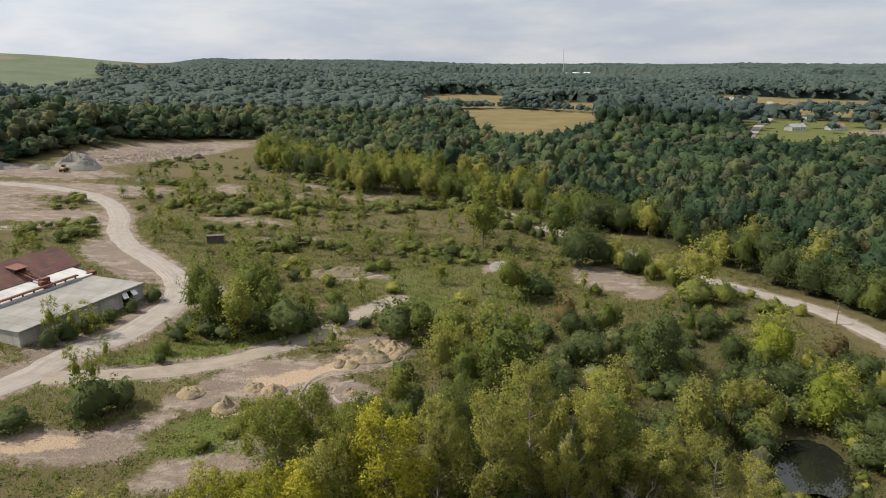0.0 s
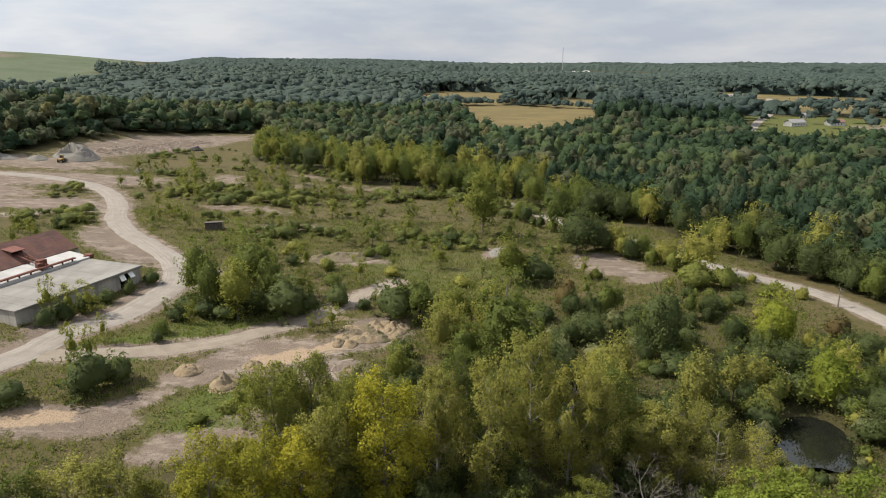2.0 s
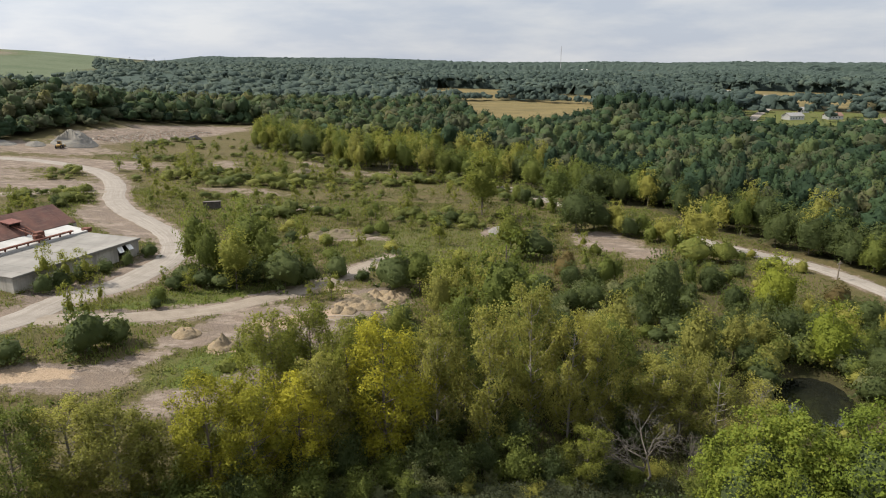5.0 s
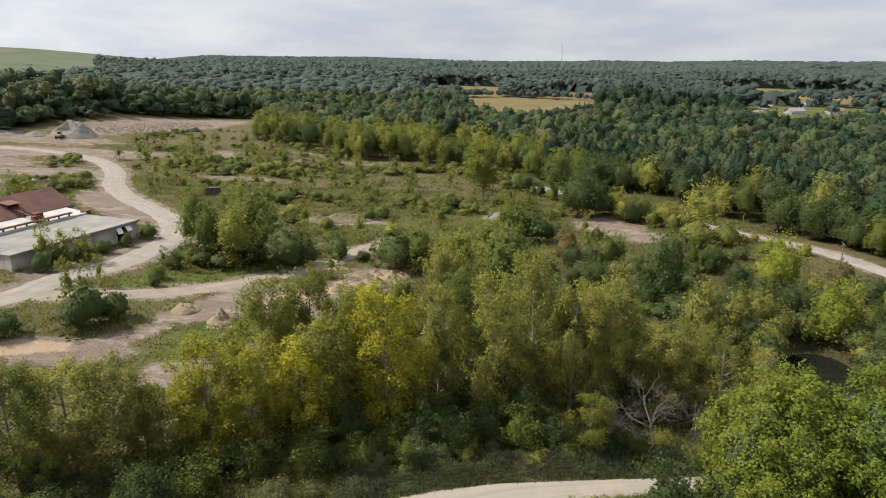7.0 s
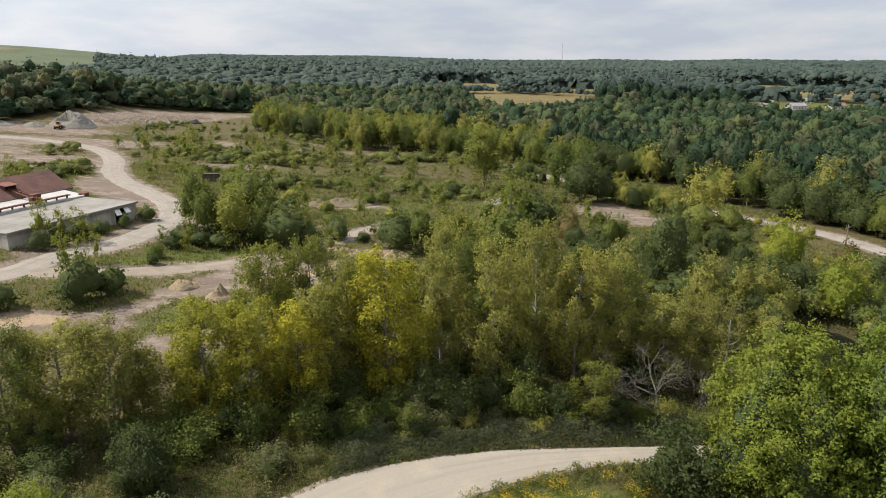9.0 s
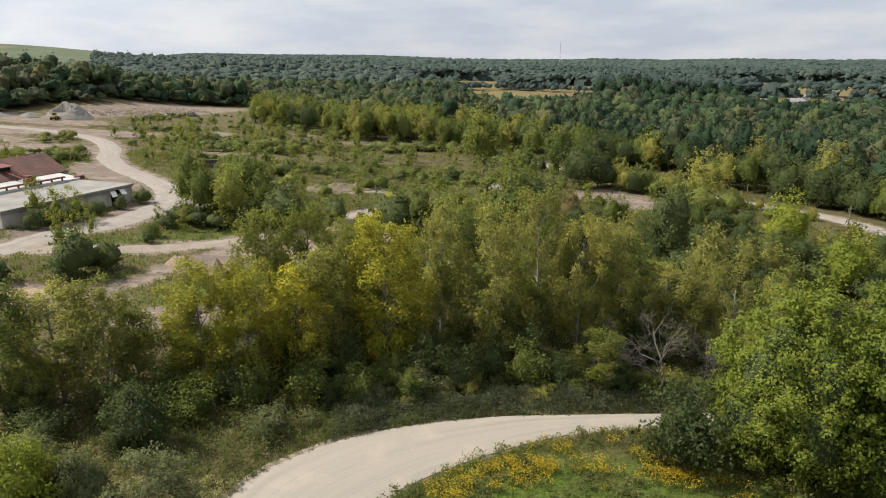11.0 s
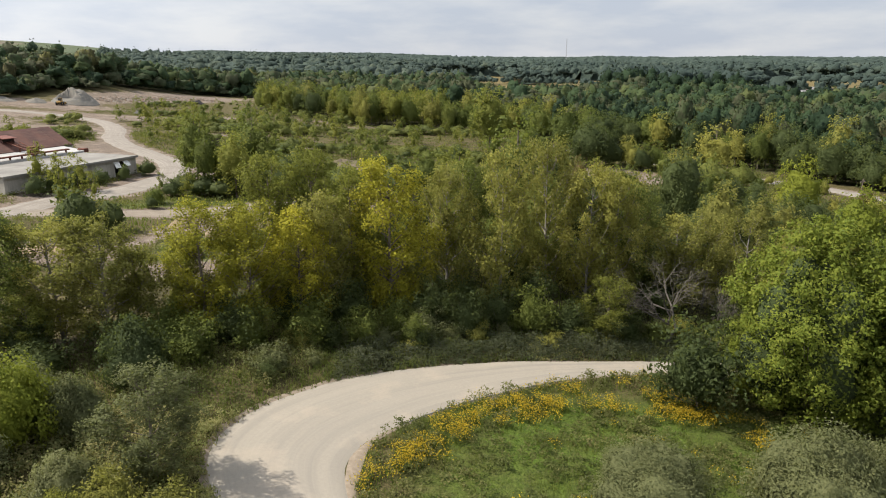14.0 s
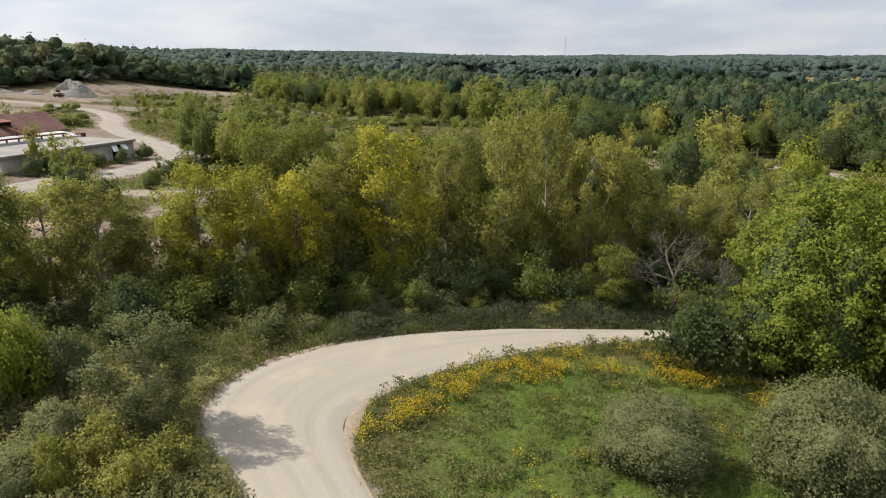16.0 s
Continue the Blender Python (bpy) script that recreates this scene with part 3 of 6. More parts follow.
def ribbon(name, left, right, material, lift=.03, cols=8, crown=.05, ragged=.25, label="", count=None, seed=1):
    """A road surface between two lines, laid on the ground."""
    count = count or max(8, int(np.linalg.norm(np.diff(np.asarray(left, float), axis=0), axis=1).sum() / 1.2))
    a, b = even(left, count), even(right, count)
    v, uvs, run = [], [], 0.0
    for k in range(count):
        if k:
            run += float(np.linalg.norm((a[k] + b[k] - a[k - 1] - b[k - 1]) / 2))
        wide = unit(b[k] - a[k])
        ja, jb = (ragged * (2 * float(fbm(np.float64(run / 2.2), np.float64(seed + side * 7.3), seed)) - 1) for side in (0, 1))
        pa, pb = a[k] + wide * ja, b[k] + wide * jb
        for c in range(cols + 1):
            u = c / cols
            p = pa * (1 - u) + pb * u
            edge = -.1 if c in (0, cols) else 0
            v.append((p[0], p[1], float(land(*p)) - .06 + lift + crown * (1 - (2 * u - 1) ** 2) + edge))
            uvs.append((u, run))
    w = cols + 1
    k, j = np.meshgrid(np.arange(count - 1), np.arange(cols), indexing="ij")
    p = (k * w + j).ravel()
    me = mesh_of(name, v, np.stack([p, p + w, p + w + 1, p + 1], 1), smooth=True)
    uv = me.uv_layers.new(name="UVMap")
    index = np.zeros(len(me.loops), np.int32)
    me.loops.foreach_get("vertex_index", index)
    uv.data.foreach_set("uv", np.asarray(uvs, np.float32)[index].ravel())
    if me.polygons[0].normal.z < 0:
        me.flip_normals()
    return tagged(part(name, me, material), label, "road", kind="structure")


def beside(line, off):
    p = along_line(line, 1.5)
    way = unit(np.gradient(p, axis=0))
    return p + off * np.stack([way[:, 1], -way[:, 0]], 1)


ribbon("road", CURVE_OUT, CURVE_IN, ROAD_PAVED, .05, 14, .1, .12, "curving haul road with pale dust over grey paving", 90)
OUTER = even(CURVE_OUT, 90)
out_way = unit(np.gradient(OUTER, axis=0))
out_off = np.stack([-out_way[:, 1], out_way[:, 0]], 1)
ribbon("road_verge", OUTER[4:44] - out_off[4:44] * .1, OUTER[4:44] + out_off[4:44] * .7, SHOULDER, .02, 3, .0, .25, "loose tan gravel verge along the outer bend", 60, 4)
INNER = even(CURVE_IN, 90)
in_way = unit(np.gradient(INNER, axis=0))
in_out = np.stack([in_way[:, 1], -in_way[:, 0]], 1)
swell = np.exp(-(((INNER[:, 1] - 46.5) / 4.2) ** 2))[:, None]
ribbon("road_shoulder", INNER - in_out * .1, INNER + in_out * (.25 + 1.15 * swell), SHOULDER, .02, 3, .0, .15, "worn tan gravel shoulder inside the bend", 90, 6)
ribbon("pavement_edge", INNER[34:58] - in_out[34:58] * .02, INNER[34:58] + in_out[34:58] * .16, EDGE_DARK, .1, 2, .0, .05, "broken dark paving edge at the inner bend", 50, 8)
ribbon("haul_road", beside(HAUL, -3.5), beside(HAUL, 3.5), ROAD_PALE, .05, 10, .1, .5, "winding pale crushed limestone haul road", 200, 2)
ribbon("lane", beside(LANE, -2.6), beside(LANE, 2.6), LANE_DIRT, .04, 8, .05, .6, "unpaved tan dirt lane through the spoil ground", 90, 3)
ribbon("side_track", beside(SIDE, -2.5), beside(SIDE, 2.5), LANE_DIRT, .04, 6, .05, .6, "pale dirt track branching off the haul road", 40, 5)
ribbon("side_road", beside(RIGHT, -2.9), beside(RIGHT, 2.9), ROAD_PALE, .06, 8, .08, .3, "straight pale gravel road along the wood", 130, 7)
FAR_ROAD = [(235, 540), (265, 594), (302, 662), (347, 736), (440, 943)]
ribbon("far_road", beside(FAR_ROAD, -4), beside(FAR_ROAD, 4), ROAD_PALE, .3, 2, .0, .1, "distant pale country road between lawns", 40, 11)
HILL_ROAD = [(-480, 1010), (-500, 1120), (-505, 1260)]
ribbon("hill_road", beside(HILL_ROAD, -4), beside(HILL_ROAD, 4), ROAD_PALE, .5, 2, .0, .1, "distant pale road up the grassy hill", 30, 12)

# tyre marks looping through the sand
for k, (cx, cy, r, a0, a1) in enumerate(((-20, 117, 5.5, 70, 250), (-19, 116.5, 7.6, 80, 240), (-17, 117, 3.6, 90, 260))):
    arc = [(cx + r * math.cos(radians(a)), cy + 1.3 * r * math.sin(radians(a))) for a in np.linspace(a0, a1, 9)]
    ribbon("tyre_track", beside(arc, -.3), beside(arc, .3), LANE_DIRT, .16, 2, .0, .1, "pale tyre track curving over bare sand", 40, 20 + k)

# pond
bm = bmesh.new()
ring = []
for k in range(48):
    a = k * 2 * math.pi / 48
    r = 1.02 + .1 * math.sin(3 * a + 1) + .05 * math.sin(7 * a)
    c, s = math.cos(radians(POND[4])), math.sin(radians(POND[4]))
    u, v = POND[2] * r * math.cos(a), POND[3] * r * math.sin(a)
    ring.append(bm.verts.new((POND[0] + u * c - v * s, POND[1] + u * s + v * c, 0)))
bm.faces.new(ring)
pond = tagged(part("pond", bm, WATER), "dark still pond water between overgrown banks", "pond", kind="structure")
pond.location.z = height(POND[0], POND[1]) + .75

# ---- trees and shrubs ----


def ico(level):
    bm = bmesh.new()
    bmesh.ops.create_icosphere(bm, subdivisions=level, radius=1)
    bm.verts.index_update()
    v, f = np.array([p.co[:] for p in bm.verts]), np.array([[q.index for q in p.verts] for p in bm.faces])
    bm.free()
    return v, f


ICO = {level: ico(level) for level in (1, 2, 3, 4)}


def lump(rng, at, half, level, knobs=7, rough=.3, keep=-.55, sharp=7):
    """One uneven mass of leaves: a knobbly shell with no underside, and its normals."""
    d, f = ICO[level]
    f = f[d[f].mean(1)[:, 2] > keep]
    way = unit(rng.normal(size=(knobs, 3)) + (0, 0, .25))
    r = 1 - rough + rough * 1.25 * np.exp(-(1 - d @ way.T) * sharp).max(1) + rng.normal(0, .05, len(d))
    v = np.asarray(at) + d * r[:, None] * half
    g = np.cross(v[f[:, 1]] - v[f[:, 0]], v[f[:, 2]] - v[f[:, 0]])
    nrm = d * 1e-6
    for k in range(3):
        np.add.at(nrm, f[:, k], g)
    used = np.unique(f)
    back = np.zeros(len(d), int)
    back[used] = np.arange(len(used))
    return v[used], back[f], unit(nrm[used])


def facing(v, f, want):
    """Turn each leaf's face to the side its shading looks to."""
    g = np.cross(v[f[:, 1]] - v[f[:, 0]], v[f[:, 2]] - v[f[:, 0]])
    flip = (g * want).sum(-1) < 0
    f[flip] = f[flip][:, ::-1]
    return f


def grow(seed, tall, wide, base, limbs, per, leaves, size, profile, trunk=.016, mass=.3, clump=(.28, .55), inner=0, body=.7, flat=1.0, sides=6, wild=.7, lean=.03, twigs=True, every=1, soft=.25, blanket=.4, jit=.5):
    """Wood and foliage of one plant: a bent trunk, limbs that carry masses of leaf clumps, leaves on the shells of the clumps."""
    rng = np.random.default_rng(seed)
    top = tall * (.88 if base > .05 else .6)
    hs = np.linspace(0, 1, 7)
    bend = np.cumsum(rng.normal(0, lean * tall / 7, (7, 2)), axis=0)
    bend -= bend[0]
    stem = np.c_[bend, hs * top]
    wood = [tube(stem, trunk * tall * (1.15 - hs) ** .8 + .02, sides)]
    masses, spans, centres, radii, shells = [], [], [], [], []
    for k in range(limbs):
        u = (k + rng.uniform(.1, .9)) / limbs
        h = base + (1 - base) * u
        a = k * 2.399963 + rng.uniform(-.6, .6)
        reach = wide * profile(u) * rng.uniform(.8, 1.12)
        m = wide * mass * rng.uniform(.7, 1.25) * (.65 + .35 * profile(u))
        out = max(0, reach - .8 * m) * (1 if rng.uniform() < .75 else rng.uniform(.2, .8))
        axis = np.array([np.interp(h * tall, stem[:, 2], stem[:, 0]), np.interp(h * tall, stem[:, 2], stem[:, 1])])
        c = np.array([axis[0] + out * math.cos(a), axis[1] + out * math.sin(a), max(.5 * m, min(h * tall, tall - .7 * m * flat))])
        z0 = max(.06 * tall, min(c[2] - .8 * out - .04 * tall, top * .95))
        root = np.array([np.interp(z0, stem[:, 2], stem[:, 0]), np.interp(z0, stem[:, 2], stem[:, 1]), z0])
        mid = root * .45 + c * .55 + (0, 0, -.04 * tall)
        r0 = trunk * tall * .4
        if k % every == 0:
            wood.append(tube([root, mid, c], [r0, r0 * .6, r0 * .25], 4 if twigs else 3))
        for _ in range(per):
            q = c + unit(rng.normal(size=3) + (0, 0, .15)) * m * rng.uniform(.3, 1.25) * (1, 1, flat)
            q[2] = max(q[2], .3)
            centres.append(q)
            radii.append(m * rng.uniform(*clump))
            if twigs:
                wood.append(tube([mid * .3 + c * .7, (c + q) / 2, q + (0, 0, radii[-1] * .4)], [r0 * .3, r0 * .18, .008], 3))
    if inner:
        low = base * tall if base > .05 else -.1 * tall
        shells.append(lump(rng, (0, 0, low + (tall - low) * .45), np.array((wide, wide, (tall - low) * .55)) * body, inner, 14, .35, -.6, 12))
    centres, radii = np.array(centres), np.array(radii)
    share = radii**2 / (radii**2).sum()
    which = rng.choice(len(radii), leaves, p=share)
    way = unit(rng.normal(size=(leaves, 3)) + (0, 0, .25))
    deep = .3 + .8 * rng.uniform(size=leaves) ** .5 + soft * np.abs(rng.normal(size=leaves))
    at = centres[which] + way * (radii[which] * deep)[:, None] * (1, 1, .5 + .5 * flat)
    at[:, 2] = np.maximum(at[:, 2], .12)
    if inner:
        bv, bf, bn = shells[0]
        cover = np.arange(leaves) % 20 < 20 * blanket
        tri = bf[rng.integers(0, len(bf), cover.sum())]
        w = rng.dirichlet((1, 1, 1), len(tri))[:, :, None]
        way[cover] = unit((bn[tri] * w).sum(1) + rng.normal(0, .2, (len(tri), 3)))
        knob = np.sin(at[cover] * 2.1).sum(-1, keepdims=True) * .03 * wide
        at[cover] = (bv[tri] * w).sum(1) + way[cover] * (np.abs(rng.normal(.05, .07, (len(tri), 1))) * wide + knob)
        at[:, 2] = np.maximum(at[:, 2], .12)
    whole = unit((at - (0, 0, tall * (base + .35 * (1 - base)))) / (wide, wide, tall * (1 - base) * .6))
    want = unit(way * .6 + whole * .5 + (0, 0, .2) + rng.normal(0, jit, (leaves, 3)))
    lv, lf = leaf_tris(rng, at, want, size, wild)
    lf = facing(lv, lf, want)
    pieces, nrm = [(lv, lf)], [np.repeat(want, 3, axis=0)]
    for v, f, g in shells:
        pieces.append((v, f))
        nrm.append(g)
    return joined(wood), (*joined(pieces), np.concatenate(nrm)), len(lf)


def dome(u):
    return max(.12, math.sqrt(max(0, 1 - (2 * u - .85) ** 2 / 1.45)))


def blunt(u):
    return max(.2, math.sin(math.pi * (.12 + .76 * u)) ** .55)


def low_mound(u):
    return max(.2, math.sqrt(max(0, 1 - u * u)))


PROTO, RAW, SIZE = {}, {}, {}


def proto(kind, count, tall, wide, **how):
    """A few plants of one kind, at a usual size."""
    PROTO[kind], RAW[kind], SIZE[kind] = [], [], (tall, wide)
    for k in range(count):
        (wv, wf), (lv, lf, ln), leafy = grow(hash_seed(kind) + k, tall, wide, **how)
        RAW[kind].append((lv, lf, ln))
        PROTO[kind].append((mesh_of("trunk", wv, wf, smooth=True), mesh_of("crown", lv, lf, None, True, ln)))
        # only the maples' inner bodies take the painted shade of the second slot
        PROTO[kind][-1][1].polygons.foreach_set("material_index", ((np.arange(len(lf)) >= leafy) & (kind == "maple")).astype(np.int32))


def hash_seed(word):
    return sum((k + 1) * ord(c) for k, c in enumerate(word))


proto("cottonwood", 5, 16, 4.5, base=.12, limbs=38, per=7, leaves=15000, size=.23, profile=blunt, mass=.25, clump=(.35, .75), trunk=.011, flat=1.25)
proto("maple", 2, 20, 8.5, base=.03, limbs=240, per=3, leaves=42000, size=.3, profile=dome, mass=.12, clump=(.5, .9), trunk=.018, inner=3, body=.8, flat=.75, wild=.5, twigs=False, every=8, soft=.15, blanket=.3, jit=.3)
proto("bush", 3, 5, 4, base=.02, limbs=60, per=3, leaves=9500, size=.21, profile=low_mound, mass=.2, clump=(.5, .95), trunk=.012, inner=3, body=.76, blanket=.5, flat=1.1, wild=.4, twigs=False, every=6, jit=.15)
proto("great_bush", 3, 7, 5.2, base=.01, limbs=150, per=3, leaves=32000, size=.155, profile=low_mound, mass=.12, clump=(.5, 1.0), trunk=.01, inner=4, body=.84, blanket=.65, flat=1.2, wild=.4, twigs=False, every=9, jit=.15)
proto("thicket", 5, 5, 3, base=.02, limbs=22, per=5, leaves=3400, size=.22, profile=blunt, mass=.27, clump=(.4, .85), trunk=.012, inner=2, body=.6, flat=1.1, twigs=False, every=3, jit=.4)
proto("sparse", 2, 14, 4, base=.22, limbs=22, per=5, leaves=7000, size=.19, profile=blunt, mass=.26, clump=(.35, .8), trunk=.011, flat=1.3)
proto("mid_tree", 6, 14, 4.6, base=.06, limbs=30, per=4, leaves=2000, size=.42, profile=blunt, mass=.26, clump=(.4, .75), trunk=.014, inner=2, body=.7, flat=1.3, wild=.5, sides=4, twigs=False, every=5, jit=.25, soft=.04)
proto("mid_round", 4, 13, 6, base=.05, limbs=36, per=4, leaves=2200, size=.48, profile=dome, mass=.22, clump=(.4, .75), trunk=.014, inner=2, body=.76, blanket=.5, wild=.5, sides=4, twigs=False, every=6, jit=.25, soft=.04)
proto("mid_bush", 6, 4, 2.8, base=.02, limbs=14, per=3, leaves=500, size=.32, profile=low_mound, mass=.28, clump=(.4, .8), trunk=.01, inner=2, body=.76, flat=1.1, wild=.5, sides=3, twigs=False, every=5, jit=.25, soft=.04)
proto("sapling", 5, 7, 2.2, base=.08, limbs=14, per=4, leaves=800, size=.27, profile=blunt, mass=.34, clump=(.35, .6), trunk=.009, inner=1, body=.4, blanket=.1, flat=1.3, wild=.5, sides=3, twigs=False, every=4, jit=.3, soft=.04)

NAMES = {"cottonwood": "tree", "maple": "tree", "bush": "shrub", "great_bush": "shrub", "thicket": "shrub", "sparse": "tree", "mid_tree": "tree", "mid_round": "tree", "mid_bush": "shrub", "sapling": "sapling"}
planted = []
plant_rng = np.random.default_rng(11)


def plant(kind, x, y, tall, wide, leaf, label, bark=None, group=""):
    """One tree or shrub with its trunk and crown, standing on the ground."""
    name = NAMES[kind]
    root = thing(name, x, y, height(x, y) - .12, label, name, group, float(plant_rng.uniform(0, 360)))
    root.scale = (wide / SIZE[kind][1], wide / SIZE[kind][1], tall / SIZE[kind][0])
    wood, crown = PROTO[kind][len(planted) % len(PROTO[kind])]
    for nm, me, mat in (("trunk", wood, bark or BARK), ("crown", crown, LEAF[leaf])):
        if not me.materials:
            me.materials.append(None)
            me.materials.append(INNER_SHADE)
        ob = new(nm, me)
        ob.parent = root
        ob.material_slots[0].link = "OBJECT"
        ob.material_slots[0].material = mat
    planted.append((x, y, wide))
    return root


def plant_all(kind, leaf, label, rows, bark=None, group=""):
    for x, y, tall, wide in rows:
        plant(kind, x, y, tall, wide * (1.1 if kind == "cottonwood" else .86 if kind == "mid_round" else 1), leaf, label, bark, group)


# the row of trees behind the bend
plant_all("cottonwood", "olive", "tall olive-green cottonwood with thinning autumn leaves", [(-41.2, 66, 12.8, 4.4), (-36.2, 65.5, 13.5, 4.3), (-15.2, 76, 15.2, 3.9), (-.7, 84.1, 18, 3.8), (6.2, 82.6, 20.1, 4.3), (12.9, 88.6, 21, 4.2), (18, 86.6, 18.6, 3.8), (21.7, 86.2, 17.9, 3.6), (29.8, 86.6, 13.1, 4.6)], BARK_PALE, "roadside trees")
plant_all("cottonwood", "yellow", "cottonwood turning golden yellow beside the bend", [(-27.4, 69.6, 14.2, 4.2), (-22.4, 70.2, 14.7, 4.2), (-7.6, 78.3, 19.2, 5), (-17.6, 73.2, 14, 4.2)], BARK, "roadside trees")
plant_all("cottonwood", "ygreen", "slender yellow-green young poplar at the wood's edge", [(-33.7, 67.5, 10.1, 2.6), (18.9, 77.2, 7.7, 3.2), (-29.5, 71, 9.5, 2.4), (-41.5, 61, 7, 2.2), (-22.6, 81.6, 18, 4.2), (-18.1, 84.8, 18.6, 3.9), (-12.5, 80.5, 17, 3.6)], BARK, "roadside trees")
plant_all("cottonwood", "green", "tall green poplar standing behind the roadside row", [(-45.5, 62.5, 13.8, 4), (-11.5, 88, 15, 4), (2.5, 92, 17, 4), (25, 92, 15.5, 4)], BARK, "roadside trees")
plant_all("sparse", "olive", "thin half-bare tree with greyish stems", [(38.2, 84.5, 14.7, 4), (34.5, 88, 13.5, 3.6), (43, 82, 13, 4.2)], BARK_PALE, "roadside trees")
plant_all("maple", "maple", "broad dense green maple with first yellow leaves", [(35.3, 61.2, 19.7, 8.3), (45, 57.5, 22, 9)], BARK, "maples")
plant_all("thicket", "dark", "dark green low-limbed tree beside the road", [(23.8, 59.8, 9.2, 5.1)], BARK)
plant_all("bush", "grey", "rounded grey-green autumn olive shrub in weeds", [(-26.8, 39.5, 3.8, 2.6), (-27.2, 35, 3.1, 2.5), (-30.5, 48, 5.2, 2.8), (-34.5, 41, 4, 3)], BARK, "grey shrubs")
plant_all("great_bush", "grey", "large rounded grey-green autumn olive shrub", [(14.6, 43.1, 5.4, 4.9), (25.8, 41.3, 8.6, 5.6), (31.5, 43.3, 7, 4.2)], BARK, "grey shrubs")
plant_all("bush", "bright", "bright lime-green rounded shrub in rough grass", [(-34.5, 46, 7.3, 4)], BARK)
plant_all("bush", "dark", "dark vine-covered bushy tree", [(-29.4, 57, 6.4, 3.7)], BARK)
plant_all("cottonwood", "grey", "grey-green small tree casting shade on the road", [(-22.1, 42.7, 8.7, 3.4)], BARK)
plant_all("thicket", "olive", "shaggy olive scrub bush among roadside weeds", [(-18.6, 37.2, 3.4, 2.3), (-23.2, 38.2, 3.6, 2.3), (-21, 35.2, 2.8, 2.0)], BARK)
plant_all("bush", "grey", "grey-green scrub bush among roadside weeds", [(-37, 52, 4, 3)], BARK)
plant_all("bush", "ygreen", "yellow-green weedy bush in rough grass", [(-25.2, 35.5, 3.6, 1.9)], BARK)
plant_all("thicket", "dark", "dark green understorey shrub below the tree row", [(1.3, 73.9, 6.6, 3.1), (-39.2, 57.8, 3.3, 3.6), (14.4, 76.8, 4.6, 2.8), (20.9, 76.4, 4.3, 2.8), (5.5, 77.5, 5.5, 3), (-2, 78, 6, 3.2), (-12, 74, 6, 3), (-19, 73, 6, 3.4), (-33, 62, 4.5, 3), (10, 82, 6.5, 3.4)], BARK, "understorey shrubs")
plant_all("thicket", "green", "green understorey shrub below the tree row", [(-4.5, 70.4, 4, 2.5), (-10, 69.4, 4.5, 2.8), (-15.8, 68.8, 5.4, 4), (-21.6, 66.4, 5, 3.1), (9.8, 75.8, 6.4, 3.2), (-26.3, 62.8, 4.7, 3.3), (-6.5, 73, 4.5, 2.6), (-30, 64.5, 5, 2.8), (33, 74.5, 4.5, 3), (-45, 56, 4.5, 3.5)], BARK, "understorey shrubs")


def bare_tree(x, y, tall, wide, seed, label):
    """A leafless tree: trunk and branches that fork three times."""
    rng = np.random.default_rng(seed)
    root = thing("dead_tree", x, y, height(x, y) - .1, label, "dead tree")
    trunk, twigs = [], []

    def fork(p, way, length, r, level):
        q = p + way * length
        m = (p + q) / 2 + rng.normal(0, .06 * length, 3)
        (trunk if level == 0 else twigs).append(tube([p, m, q], [r, r * .75, r * .5], 5 if level < 2 else 3))
        if level < 5:
            for _ in range(3 if level else 7):
                w = unit(way * .7 + rng.normal(0, .62, 3) * (1, 1, .6) + (0, 0, .12))
                w = unit(w * (wide / tall * 1.5, wide / tall * 1.5, 1))
                fork(p + (q - p) * rng.uniform(.55, 1), w, length * rng.uniform(.55, .8), r * .5 + .003, level + 1)

    fork(np.zeros(3), unit(np.array([.08, 0, 1.0])), tall * .27, .0115 * tall, 0)
    part("trunk", mesh_of("trunk", *joined(trunk)), DEAD_WOOD, root)
    part("limb_crown", mesh_of("branches", *joined(twigs)), DEAD_WOOD, root)
    planted.append((x, y, wide))


bare_tree(25.7, 76, 20, 14, 3, "leafless grey dead tree with spreading branches")
bare_tree(32.5, 78, 11, 5, 5, "leafless grey dead tree beside the maple")
bare_tree(47, 92, 11, 3.5, 8, "thin grey dead tree near the pond")

# undergrowth that fills the row
under_rng = np.random.default_rng(63)
for k in range(34):
    x = under_rng.uniform(-46, 38)
    y = float(np.interp(x, [-46, -30, -10, 10, 38], [58, 66, 74, 80, 80])) + under_rng.uniform(-2, 11)
    t = under_rng.uniform(2.2, 5.5)
    if math.hypot(x - 25.7, y - 76.5) > 5 and near_line(np.array([x]), np.array([y]), CURVE_MID)[0] > 8:
        leaf, word = (("dark", "dark green"), ("green", "green"), ("dark", "dark green"), ("olive", "olive"))[k % 4]
        plant("thicket", x, y, t, t * under_rng.uniform(.5, .8), leaf, word + " undergrowth shrub between the roadside trees", BARK, "undergrowth")

# low bushes between the tree row and the road
verge_rng = np.random.default_rng(65)
verge = even(CURVE_OUT, 90)
verge_way = unit(np.gradient(verge, axis=0))
for k in range(30):
    i = 34 + int(k * 1.45)
    off = verge_rng.uniform(3.6, 8.5)
    x, y = verge[i] + np.array((-verge_way[i][1], verge_way[i][0])) * off
    t = verge_rng.uniform(1.3, 3.0) * (.7 + .08 * off)
    leaf, word = (("dark", "dark green"), ("grey", "grey-green"), ("green", "green"), ("grey", "grey-green"), ("olive", "olive"))[k % 5]
    plant("thicket", float(x), float(y), t, t * verge_rng.uniform(.6, .95), leaf, word + " low bush on the bank above the road", BARK, "bank bushes")

